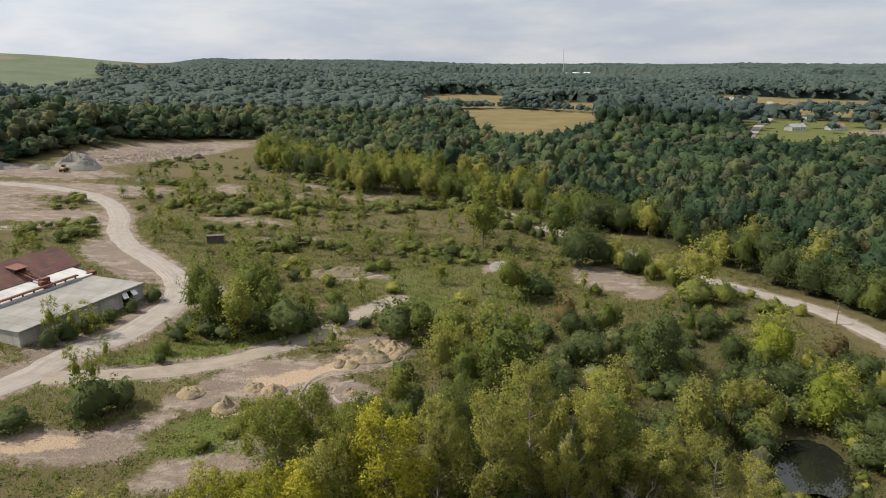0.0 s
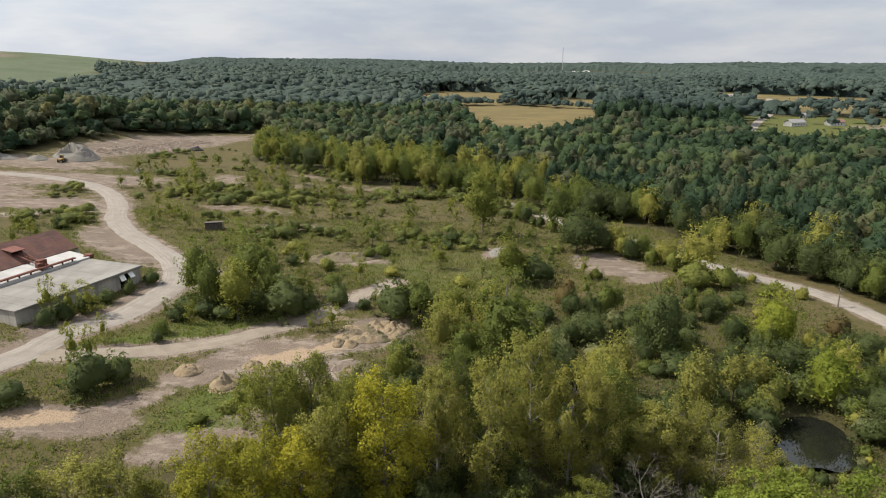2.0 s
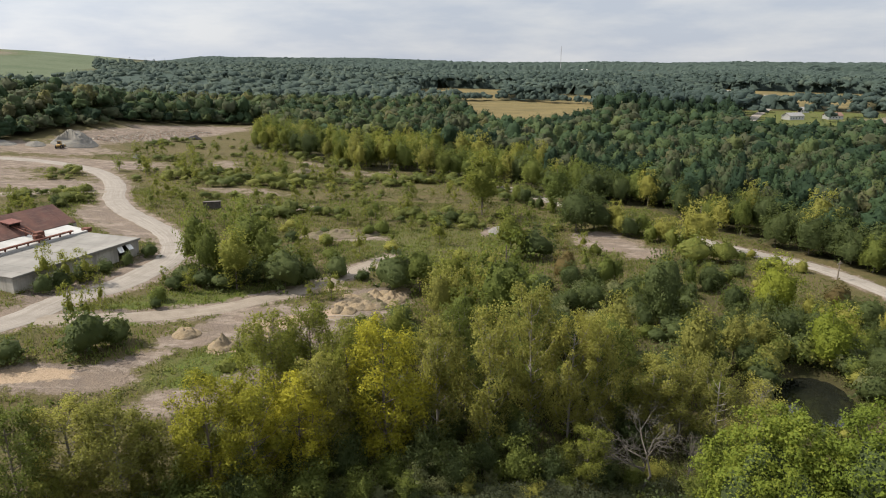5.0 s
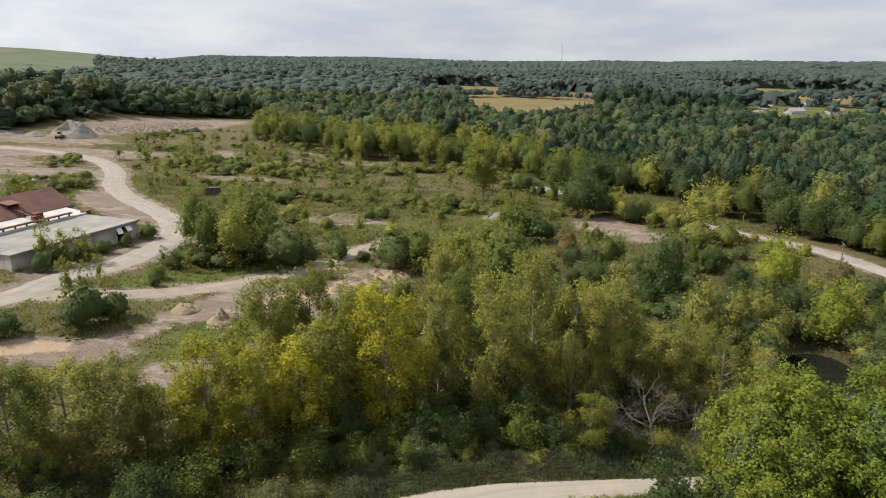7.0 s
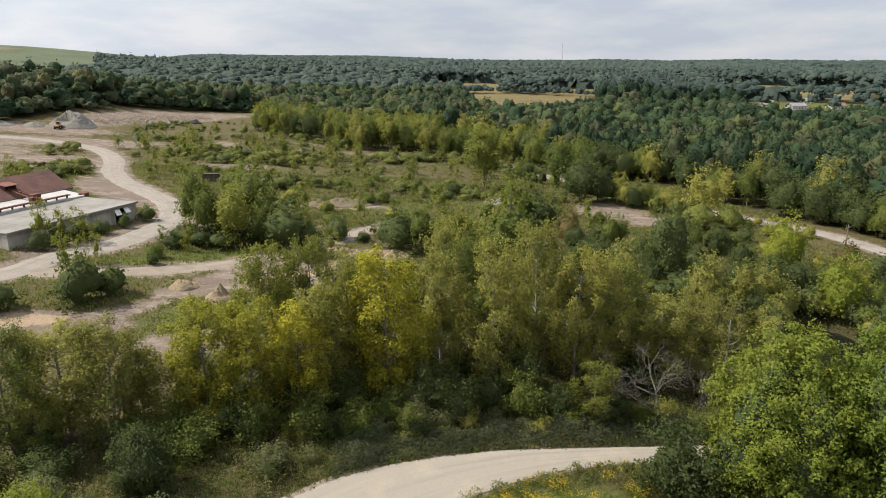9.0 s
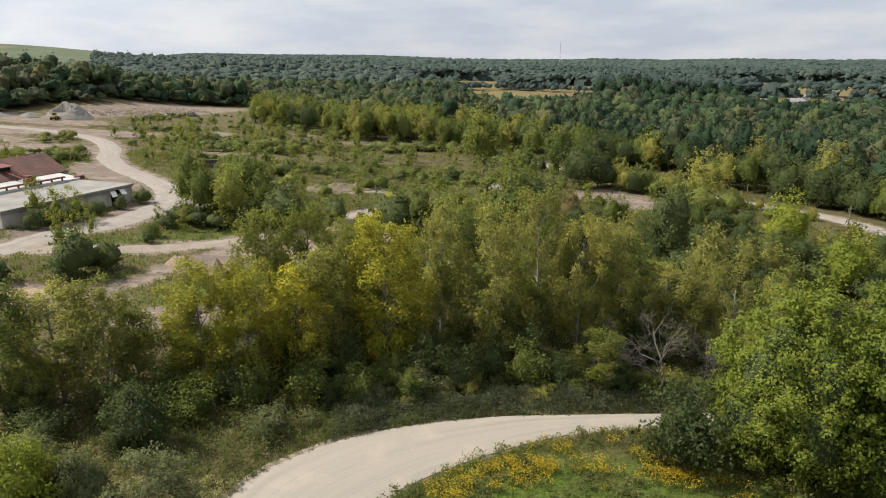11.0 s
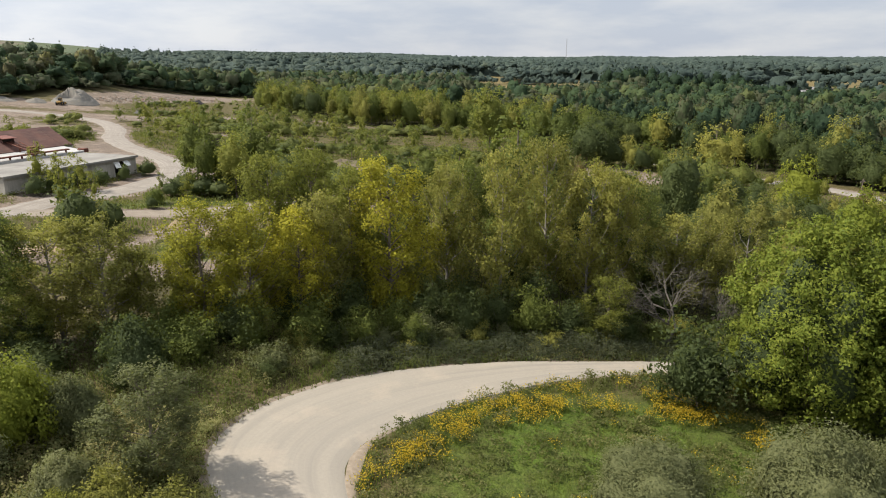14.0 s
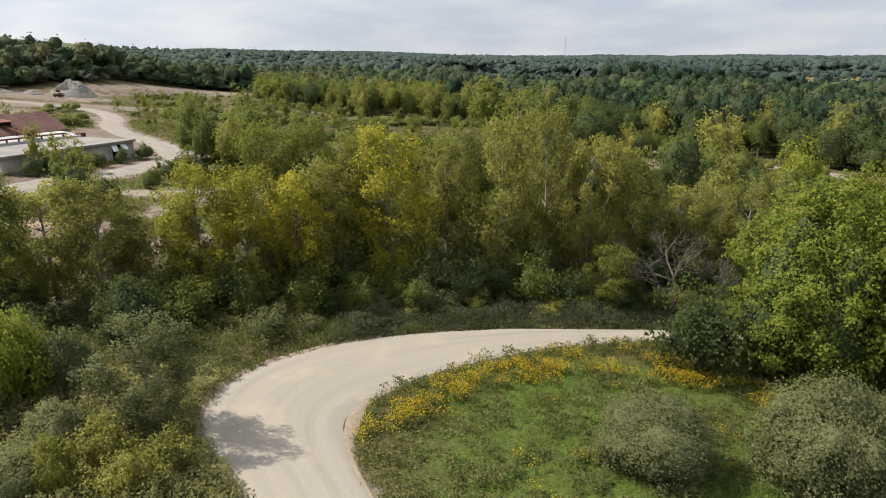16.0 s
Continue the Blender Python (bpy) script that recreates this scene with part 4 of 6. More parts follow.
# the spoil ground, the warehouse and the field
plant_all("mid_tree", "green", "green poplar in a clump beside the haul road", [(-54.6, 145.9, 18, 4.4), (-44.6, 154.2, 18.1, 6.2), (-51.2, 143.1, 14.5, 4), (-40, 150, 13, 4.5), (-4.9, 141.9, 11.3, 4.4), (40, 233.2, 17.1, 6.9), (-48, 160, 14, 4.5), (11.8, 116.8, 21, 6.4)], BARK, "field trees")
plant_all("mid_tree", "ygreen", "yellow-green poplar standing in the scrub field", [(-44.7, 140.4, 14.3, 5), (13.5, 222.6, 22.1, 8), (18.2, 172.4, 14, 5.2), (1.9, 135, 12.8, 5.4), (71, 90, 11, 4)], BARK, "field trees")
plant_all("mid_tree", "olive", "tall olive-coloured poplar in the scrub", [(71.8, 183.1, 15.2, 6.3), (30, 108, 14, 4.2)], BARK, "field trees")
plant_all("mid_round", "bright", "bright yellow-green rounded tree in the scrub", [(69.6, 133.4, 13.1, 6.3), (68.5, 110, 11.5, 6)], BARK, "bright trees")
plant_all("mid_round", "dark", "dark green rounded tree in the scrub", [(44.1, 128.4, 15.8, 6.4), (41.6, 204.7, 14.8, 8.5), (48, 208, 12, 7)], BARK, "field trees")
plant_all("mid_bush", "dark", "dense dark green shrub on the spoil ground", [(-34.6, 142.7, 10, 7.1), (-30.1, 145.3, 5.9, 3.2), (-24.5, 151.3, 5.9, 4), (24.8, 173.1, 9, 6.4), (-10.1, 143.7, 10, 7), (-59.5, 104.9, 8, 5.4), (-56.7, 109.1, 5.6, 3.9), (-70.1, 99.5, 4.6, 4.4), (-73.4, 152.5, 3.8, 1.8), (-71.6, 160.5, 4, 2.8), (-57.2, 138.2, 4.1, 2.9), (-81.2, 131.5, 4.2, 2.8), (-77.6, 140, 4.4, 3), (-75.8, 146, 3.6, 2.4), (-79.6, 135.4, 4.4, 3), (-52, 142, 5, 4), (-47, 141, 5, 4.4), (-42.8, 146, 5.4, 4.2), (-38, 147.5, 5, 4.4), (-57, 144.6, 4.6, 3.6), (-49, 149, 6, 5)], BARK, "field shrubs")
plant_all("mid_bush", "green", "green thicket shrub by the gravel road", [(66.4, 172.3, 8, 6.5), (74.5, 172.6, 7, 4.8), (38.3, 151.3, 8.2, 3.1), (-25.7, 101.6, 7.7, 2.9), (-39, 97, 2.2, 2.5), (-35, 101, 2, 2.4)], BARK, "field shrubs")
plant_all("mid_bush", "red", "russet-leaved shrub at the field's edge", [(29.3, 153.4, 8.9, 3.4), (86, 139, 6, 3.5)], BARK)
plant_all("sapling", "ygreen", "yellow-green poplar sapling on bare ground", [(-36.1, 173.6, 10.1, 2.4), (-20.9, 166.1, 8.3, 2.6), (-65.3, 111.7, 10.1, 2), (-62.8, 112.5, 9, 1.8), (-82.1, 134.3, 10, 2.4), (-78.8, 136, 7.8, 2.6), (-75.8, 138.3, 7.8, 2.6), (-59.7, 139.1, 4.9, 1.4), (-66.3, 124.6, 6.5, 1.4), (-31.3, 96.5, 9.3, 2.2)], BARK, "saplings")

bank_rng = np.random.default_rng(44)
for k in range(34):
    a = radians(k * 10.6 + bank_rng.uniform(-4, 4))
    r = bank_rng.uniform(1.16, 1.34)
    c, si = math.cos(radians(POND[4])), math.sin(radians(POND[4]))
    u, v = POND[2] * r * math.cos(a), POND[3] * r * math.sin(a)
    x, y = POND[0] + u * c - v * si, POND[1] + u * si + v * c
    leaf, word = (("olive", "olive"), ("green", "green"), ("dark", "dark green"), ("grey", "grey-green"))[k % 4]
    t = bank_rng.uniform(1.2, 2.4) if y < POND[1] - 3 else bank_rng.uniform(3, 6)
    plant("mid_bush", x, y, t, t * .7, leaf, word + " shrub on the pond's bank", None, "bank shrubs")

# scattered growth, kept off roads and bare ground
scatter_rng = np.random.default_rng(29)


def off_roads(x, y, gap):
    return all(near_line(np.array([x]), np.array([y]), line)[0] > wide + gap for line, wide in ((HAUL, 4.5), (LANE, 3), (RIGHT, 3.2), (CURVE_MID, 5.6), (SIDE, 2.5)))


def bare_here(x, y):
    return any(float(oval(x, y, *c)) < 1.0 for c in BARE + BARE_FAR) or float(oval(x, y, *POND)) < 1.25


def scatter(count, x0, y0, x1, y1, rows, room=.8, allow=None, tries=14):
    """rows: kind, leaf, height from-to, width as a share of the height, label, weight."""
    made = 0
    weight = np.array([r[6] for r in rows], float)
    for _ in range(count * tries):
        if made >= count:
            return
        x, y = scatter_rng.uniform(x0, x1), scatter_rng.uniform(y0, y1)
        kind, leaf, lo, hi, share, label, _w = rows[scatter_rng.choice(len(rows), p=weight / weight.sum())]
        tall = scatter_rng.uniform(lo, hi)
        wide = tall * share * scatter_rng.uniform(.8, 1.25)
        if bare_here(x, y) or (allow and not allow(x, y)) or any((x - a) ** 2 + (y - b) ** 2 < (room * (wide + c) * .75) ** 2 for a, b, c in planted) or not off_roads(x, y, wide * .6):
            continue
        plant(kind, x, y, tall, wide, leaf, label, None, "scrub growth")
        made += 1


def scrub_side(x, y):
    return y < np.interp(x, EDGE_X, EDGE_Y) - 2 and x < y * .66 + 16


SCRUB_WOOD = [("mid_tree", "olive", 9, 15, .3, "olive-leaved scrub tree in the thicket", 2.2), ("mid_tree", "green", 9, 15, .3, "green scrub tree in the thicket", 1.6), ("mid_round", "dark", 7, 11, .45, "dark green scrub tree in the thicket", 1.4),
              ("mid_bush", "green", 3.5, 6.5, .65, "green thicket shrub in the scrub", 2.5), ("mid_bush", "grey", 3, 5.5, .7, "grey-green thicket shrub in the scrub", 1.6), ("mid_bush", "dark", 3.5, 6.5, .65, "dark green thicket shrub in the scrub", 2), ("mid_tree", "ygreen", 6, 11, .33, "yellow-green scrub tree in the thicket", 1.0), ("mid_bush", "olive", 3, 6, .7, "olive thicket shrub in the scrub", 2)]
SCRUB_SHRUBS = [("mid_bush", "green", 2.2, 5, .7, "green thicket shrub in the scrub", 2), ("mid_bush", "grey", 2, 4.2, .8, "grey-green thicket shrub in the scrub", 2.4), ("mid_bush", "dark", 2.4, 5, .75, "dark green thicket shrub in the scrub", 6), ("mid_bush", "olive", 2, 4.5, .75, "olive thicket shrub in the scrub", .8), ("mid_round", "dark", 4.5, 7.5, .45, "small dark green tree in the scrub", 3), ("mid_tree", "green", 6, 10, .3, "slender green tree in the scrub", .8), ("mid_tree", "olive", 6, 10, .3, "slender olive-leaved tree in the scrub", .7)]


def not_glade(x, y):
    return scrub_side(x, y) and float(oval(x, y, 39, 113, 6.5, 5.5, 0)) > 1 and float(oval(x, y, 88, 150, 17, 9, 40)) > 1


plant_all("mid_tree", "olive", "olive-leaved tree behind the pond", [(51, 109, 10, 3.6), (56, 112, 8.5, 3.2), (75, 117, 9, 3.4)], BARK, "scrub growth")
plant_all("mid_round", "dark", "dark green tree behind the pond", [(59, 116, 9, 4.6), (64, 117.5, 8.5, 4.4)], BARK, "scrub growth")
scatter(32, 8, 92, 46, 110, SCRUB_WOOD, .55, not_glade)
scatter(125, 4, 104, 68, 154, SCRUB_SHRUBS, .48, not_glade)
scatter(26, -16, 90, 12, 128, SCRUB_WOOD, .5, not_glade)
scatter(34, 70, 88, 106, 132, SCRUB_SHRUBS, .5, not_glade)
LOW_SCRUB = [("mid_bush", "green", 2, 4.2, .75, "green shrub in the scrub field", 2), ("mid_bush", "olive", 1.8, 4, .8, "olive shrub in the scrub field", 2.2), ("mid_bush", "dark", 2.2, 4.5, .75, "dark green shrub in the scrub field", 2.2), ("sapling", "ygreen", 3.5, 8, .34, "yellow-green sapling in the scrub field", 4), ("sapling", "green", 4, 9, .36, "green sapling in the scrub field", 1.6)]
scatter(46, -64, 160, 62, 215, LOW_SCRUB, .9, scrub_side)
SAPLINGS = [v for v in LOW_SCRUB if v[0] == "sapling"]
scatter(62, -100, 205, 30, 300, SAPLINGS, .8, scrub_side)
scatter(40, -140, 265, -40, 345, SAPLINGS, .8, scrub_side)
scatter(22, -150, 165, -70, 235, LOW_SCRUB, 1.0, scrub_side)
scatter(12, 58, 140, 100, 180, [v for v in LOW_SCRUB if v[0] == "mid_bush"], 1.0, not_glade)
scatter(10, -60, 122, 0, 160, LOW_SCRUB, 1.0, scrub_side)



def wood_edge(x, y):
    e = float(np.interp(x, EDGE_X, EDGE_Y))
    return e + 1 < y < e + (62 if -108 < x < 45 else 24)


EDGE_TREES = [("mid_tree", "green", 11, 18, .3, "green tree at the wood's edge", 2), ("mid_tree", "olive", 11, 18, .3, "olive-leaved tree at the wood's edge", 1.5), ("mid_tree", "ygreen", 9, 16, .3, "yellow-green poplar at the wood's edge", 1.5), ("mid_round", "dark", 10, 16, .4, "dark green tree at the wood's edge", 2), ("mid_round", "green", 10, 16, .42, "broad green tree at the wood's edge", 3)]
scatter(120, -108, 285, 45, 420, [("mid_tree", "ygreen", 10, 17, .28, "yellow-green poplar at the wood's edge", 4), ("mid_tree", "olive", 11, 17, .28, "olive-leaved poplar at the wood's edge", 3)] + EDGE_TREES, .62, wood_edge)
scatter(70, 30, 110, 135, 275, EDGE_TREES[:2] + EDGE_TREES[3:] + [("mid_round", "dark", 9, 15, .42, "dark green tree at the wood's edge", 3)], .6, wood_edge)

screen_rng = np.random.default_rng(91)
for k in range(26):
    u = screen_rng.uniform(0, 1)
    x, y = 79 - 46 * u + screen_rng.uniform(-1.5, 1.5), 184 + 68 * u + screen_rng.uniform(-2, 2)
    x, y = x - 4.2 - screen_rng.uniform(0, 5), y - 3
    t = screen_rng.uniform(4, 9.5)
    leaf, word = (("green", "green"), ("dark", "dark green"), ("olive", "olive"))[k % 3]
    if not any((x - a) ** 2 + (y - b) ** 2 < 6 for a, b, c in planted) and near_line(np.array([x]), np.array([y]), RIGHT)[0] > 4.6 and not float(oval(x, y, 48, 190, 11, 12, -20)) < 1:
        plant("mid_bush" if t < 6.5 else "mid_round", x, y, t, t * .45, leaf, word + " growth screening the gravel road", None, "road screen")

# ---- closed woods, as one mesh each ----


def wood_crown(seed, level, flakes, size, tall, wide, base=.25, knobs=9):
    """A crown for the woods: one knobbly mass with ragged leaf sprays on it."""
    rng = np.random.default_rng(seed)
    mid = np.array([0, 0, tall * (base + (1 - base) * .48)])
    half = np.array([wide, wide, tall * (1 - base) * .54])
    v, f, g = lump(rng, mid, half, level, knobs, .42, -.25, 16)
    if not flakes:
        return v, f, g
    pick = rng.integers(0, len(v), flakes)
    at = v[pick] + g[pick] * rng.uniform(-.1, .5, (flakes, 1)) + rng.normal(0, .11 * wide, (flakes, 3))
    want = unit(g[pick] + (0, 0, .15) + rng.normal(0, .25, (flakes, 3)))
    lv, lf = leaf_tris(rng, at, want, size, .6)
    lf = facing(lv, lf, want)
    vv, ff = joined([(v, f), (lv, lf)])
    return vv, ff, np.concatenate([g, np.repeat(want, 3, axis=0)])


def woods(name, label, places, talls, wides, tints, protos, tall, wide, material=WOODS_LEAF):
    """Many trees in one mesh: copies of a few crowns, each turned, sized and tinted on its own."""
    rng = np.random.default_rng(5)
    allv, allf, allt, alln, at = [], [], [], [], 0
    pick = rng.integers(0, len(protos), len(places))
    for k, (pv, pf, pn) in enumerate(protos):
        sel = np.where(pick == k)[0]
        if not len(sel):
            continue
        a = rng.uniform(0, 2 * np.pi, len(sel))
        c, s = np.cos(a)[:, None], np.sin(a)[:, None]
        w, h = wides[sel][:, None] / wide, talls[sel][:, None] / tall
        p = places[sel]
        z = lie(p[:, 0], p[:, 1])[:, None]
        v = np.stack([p[:, :1] + w * (c * pv[:, 0] - s * pv[:, 1]), p[:, 1:2] + w * (s * pv[:, 0] + c * pv[:, 1]), z + h * pv[:, 2]], -1)
        f = pf[None] + (np.arange(len(sel)) * len(pv))[:, None, None] + at
        allv.append(v.reshape(-1, 3))
        allf.append(f.reshape(-1, 3))
        allt.append(np.repeat(tints[sel], len(pv)))
        alln.append(np.stack([c * pn[:, 0] - s * pn[:, 1], s * pn[:, 0] + c * pn[:, 1], np.broadcast_to(pn[:, 2], (len(sel), len(pn)))], -1).reshape(-1, 3))
        at += len(sel) * len(pv)
    me = mesh_of(name, np.concatenate(allv), np.concatenate(allf), np.concatenate(allt), True, np.concatenate(alln))
    tagged(part(name, me, material), label, "woods", kind="stuff")


def wood_places(lo, hi, gap, seed):
    """Tree places on a shaken grid between two distances, inside the view's wedge and inside the woods."""
    rng = np.random.default_rng(seed)
    x, y = np.meshgrid(np.arange(-.74 * hi - 30, .74 * hi + 30, gap), np.arange(40, hi * 1.02, gap))
    x, y = x.ravel() + rng.uniform(-.42, .42, x.size) * gap, y.ravel() + rng.uniform(-.42, .42, x.size) * gap
    d = np.hypot(x, y)
    ok = (d > lo) & (d <= hi) & (np.abs(x) < .7 * y + 45) & wooded(x, y)
    for line, wide in ((RIGHT, 6), (FAR_ROAD, 9)):
        ok &= near_line(x, y, line, 6) > wide
    for cx, cy in ((320, 620), (352, 622), (-262, 800), (-383, 875), (-352, 925)):
        for s in (1, 1.04, 1.08, 1.12):
            ok &= np.hypot(x * s - cx, y * s - cy) > 17
    return np.stack([x, y], 1)[ok], rng


def wood_tints(p, rng):
    """Stands of lighter and darker trees, with a few yellow ones; haze and cloud shadow painted across."""
    # the tanh term paints haze lighter on the left, cloud shadow darker on the right
    t = -.06 - .14 * np.tanh(p[:, 0] / 150) + .8 * fbm(p[:, 0] / 45, p[:, 1] / 45, 21) + .02 + rng.normal(0, .24, len(p))
    t = np.where(rng.uniform(size=len(p)) < .05, t + .35, t)
    t = t - .6 * (oval(p[:, 0], p[:, 1], 185, 640, 95, 75, 0) < 1)
    return np.clip(t, 0, 1)


# low shrubs all over the far field
rng = np.random.default_rng(83)
p = np.stack([rng.uniform(-150, 40, 2600), rng.uniform(202, 400, 2600)], 1)
clumpy = fbm(p[:, 0] / 24, p[:, 1] / 24, 84)
ok = (p[:, 1] < np.interp(p[:, 0], EDGE_X, EDGE_Y) + 40 * (p[:, 0] > -108)) & (near_line(p[:, 0], p[:, 1], HAUL, 3) > 7) & (clumpy > .5)
for c in BARE + BARE_FAR:
    ok &= oval(p[:, 0], p[:, 1], *c) > .95
p, clumpy = p[ok][:460], clumpy[ok][:460]
h = rng.uniform(1.0, 2.6, len(p)) + 9 * (clumpy - .54) * rng.uniform(.3, 1, len(p))
woods("field_shrubs", "low green and olive shrubs scattered over the scrub field", p, h, h * rng.uniform(.6, 1.2, len(p)), np.clip(rng.normal(.42, .26, len(p)), 0, 1), [wood_crown(140 + k, 2, 150, .5, 4, 2.8, .0, 12) for k in range(6)], 4, 2.8, SCRUB_LEAF)
# low growth along the foot of the woods
rng = np.random.default_rng(85)
foot = even([(-300, 300), *zip(EDGE_X[1:8], EDGE_Y[1:8])], 400)[rng.integers(0, 400, 170)] + rng.normal(0, 3.0, (170, 2)) + (-2, 5)
h = rng.uniform(3, 9, 170)
woods("wood_edge_shrubs", "dense shrubs along the foot of the wood", foot, h, h * rng.uniform(.5, .8, 170), np.clip(rng.normal(.4, .25, 170), 0, 1), [wood_crown(120 + k, 3, 120, .6, 6, 4, .0, 18) for k in range(5)], 6, 4)
p, rng = wood_places(90, 330, 6.6, 1)
p = p[(p[:, 1] > np.interp(p[:, 0], EDGE_X, EDGE_Y) + np.where(p[:, 0] < 45, 56, 20)) | (p[:, 0] < -108)]
h = rng.uniform(11, 18, len(p)) * (.75 + .5 * fbm(p[:, 0] / 50, p[:, 1] / 50, 2))
woods("woodland_edge", "mixed deciduous woodland edge in early autumn green", p, h, rng.uniform(2.8, 5.6, len(p)), wood_tints(p, rng), [wood_crown(40 + k, 3, 380, .7, 15, 4, .08 + .02 * k, 18) for k in range(10)], 15, 4)
p, rng = wood_places(330, 640, 8.6, 2)
p = p[(p[:, 1] > np.interp(p[:, 0], EDGE_X, EDGE_Y) + 56) | (p[:, 0] < -108) | (p[:, 0] > 45)]
h = rng.uniform(9, 19, len(p)) * (.75 + .5 * fbm(p[:, 0] / 70, p[:, 1] / 70, 2)) * (1 + .4 * (oval(p[:, 0], p[:, 1], 185, 640, 95, 75, 0) < 1))
wd, tn, near = rng.uniform(3.8, 7.8, len(p)), wood_tints(p, rng), np.hypot(p[:, 0], p[:, 1]) < 470
woods("woodland", "closed deciduous woodland beyond the quarry", p[near], h[near], wd[near], tn[near], [wood_crown(60 + k, 3, 110, 1.0, 15, 4.7, .16 + .025 * k, 18) for k in range(10)], 15, 4.7)
woods("inner_woodland", "closed deciduous woodland deeper behind the quarry", p[~near], h[~near], wd[~near], tn[~near], [wood_crown(160 + k, 2, 70, 1.15, 15, 4.7, .2 + .025 * k, 14) for k in range(10)], 15, 4.7)
p, rng = wood_places(640, 1350, 12.4, 3)
h = rng.uniform(13, 20, len(p)) * (.75 + .5 * fbm(p[:, 0] / 120, p[:, 1] / 120, 2)) * (1 + .4 * (oval(p[:, 0], p[:, 1], 185, 640, 95, 75, 0) < 1))
woods("far_woodland", "distant rolling deciduous woodland", p, h, rng.uniform(5.5, 11.0, len(p)), wood_tints(p, rng), [wood_crown(80 + k, 2, 12, 1.9, 15, 7, .3 + .03 * k, 9) for k in range(10)], 15, 7, HAZY_LEAF)


def canopy():
    """The farthest woods: one lumpy sheet of treetops."""
    rng = np.random.default_rng(77)
    a = np.linspace(radians(-39), radians(39), 330)
    r = np.r_[np.arange(1330, 2450, 10.5), np.arange(2450, 4600, 60.0)]
    A, Rr = np.meshgrid(a, r)
    A = A + rng.normal(0, .0006, A.shape)
    Rr = Rr + rng.normal(0, 2.0, Rr.shape)
    x, y = (Rr * np.sin(A)).ravel(), (Rr * np.cos(A)).ravel()
    lump = np.abs(np.sin(x / 5.3 + 3 * fbm(x / 30, y / 30, 4)) * np.sin(y / 7.1 + 3 * fbm(x / 30, y / 30, 8)))
    tall = smooth(0, 190, x + .324 * y + 175 + 40 * (fbm(x / 70, y / 70, 17) - .5))
    z = land(x, y) - 3 + tall * (12 + 5 * fbm(x / 60, y / 60, 7) + 4.5 * lump + rng.normal(0, .8, len(x)))
    gapped = np.maximum(smooth(.6, .68, fbm(x / 170, y / 90, 31)), 1 - smooth(.9, 1.05, oval(x, y, 330, 1740, 420, 230, 0)))
    z = z - 16 * gapped * (y < 2050) - 6 * grass_hill(x, y)
    t = np.clip(.1 + .55 * fbm(x / 40, y / 40, 51) + rng.normal(0, .1, len(x)), 0, 1)
    w = len(a)
    k, j = np.meshgrid(np.arange(len(r) - 1), np.arange(w - 1), indexing="ij")
    q = (k * w + j).ravel()
    me = mesh_of("far_canopy", np.stack([x, y, z], 1), np.stack([q, q + 1, q + w + 1, q + w], 1), t)
    tagged(part("far_canopy", me, HAZY_LEAF), "far tree canopy rolling to the horizon", "woods", kind="stuff")




def understorey():
    """The lower storey that closes the woods between the tops."""
    rng = np.random.default_rng(78)
    a, r = np.linspace(radians(-37), radians(37), 190), np.arange(345, 1350, 9.0)
    A, Rr = np.meshgrid(a, r)
    A, Rr = A + rng.normal(0, .001, A.shape), Rr + rng.normal(0, 2, Rr.shape)
    x, y = (Rr * np.sin(A)).ravel(), (Rr * np.cos(A)).ravel()
    ok = wooded(x, y) & (y > np.interp(x, EDGE_X, EDGE_Y) + np.where((x > -108) & (x < 45), 64, 9))
    for dx, dy in ((9, 0), (-9, 0), (0, 9), (0, -9)):
        ok &= wooded(x + dx, y + dy)
    deep = ok.copy()
    for dx, dy in ((28, 0), (-28, 0), (0, 28), (0, -28)):
        deep &= wooded(x + dx, y + dy)
    z = lie(x, y) + deep * (np.where(np.hypot(x, y) < 640, 6.5, 10.5) + 4.5 * fbm(x / 25, y / 25, 7) + rng.normal(0, .9, len(x)))
    w = len(a)
    k, j = np.meshgrid(np.arange(len(r) - 1), np.arange(w - 1), indexing="ij")
    q = (k * w + j).ravel()
    f = np.stack([q, q + 1, q + w + 1, q + w], 1)
    f = f[ok[f].all(1)]
    for name, near in (("woodland_understorey", True), ("far_understorey", False)):
        g = f[(Rr.ravel()[f[:, 0]] < 640) == near]
        me = mesh_of(name, np.stack([x, y, z], 1), g, np.clip(.15 + .5 * fbm(x / 30, y / 30, 52), 0, 1), True)
        tagged(part(name, me, WOODS_LEAF if near else HAZY_LEAF), "lower storey closing the woodland between the treetops", "woods", kind="stuff")


canopy()
understorey()
# trees round the far houses
hr = np.random.default_rng(18)
p = np.array([(296, 640), (335, 640), (372, 612), (384, 640), (330, 655), (345, 668), (375, 668), (398, 660), (300, 672), (322, 690), (410, 690), (388, 700), (360, 715), (420, 650), (340, 600), (368, 590)], float) + hr.normal(0, 3, (16, 2))
woods("yard_trees", "shade trees round the distant houses", p, hr.uniform(9, 15, 16), hr.uniform(5, 7.5, 16), hr.uniform(0, .5, 16), [wood_crown(95 + k, 3, 50, 1.0, 15, 7, .1) for k in range(3)], 15, 7, HAZY_LEAF)
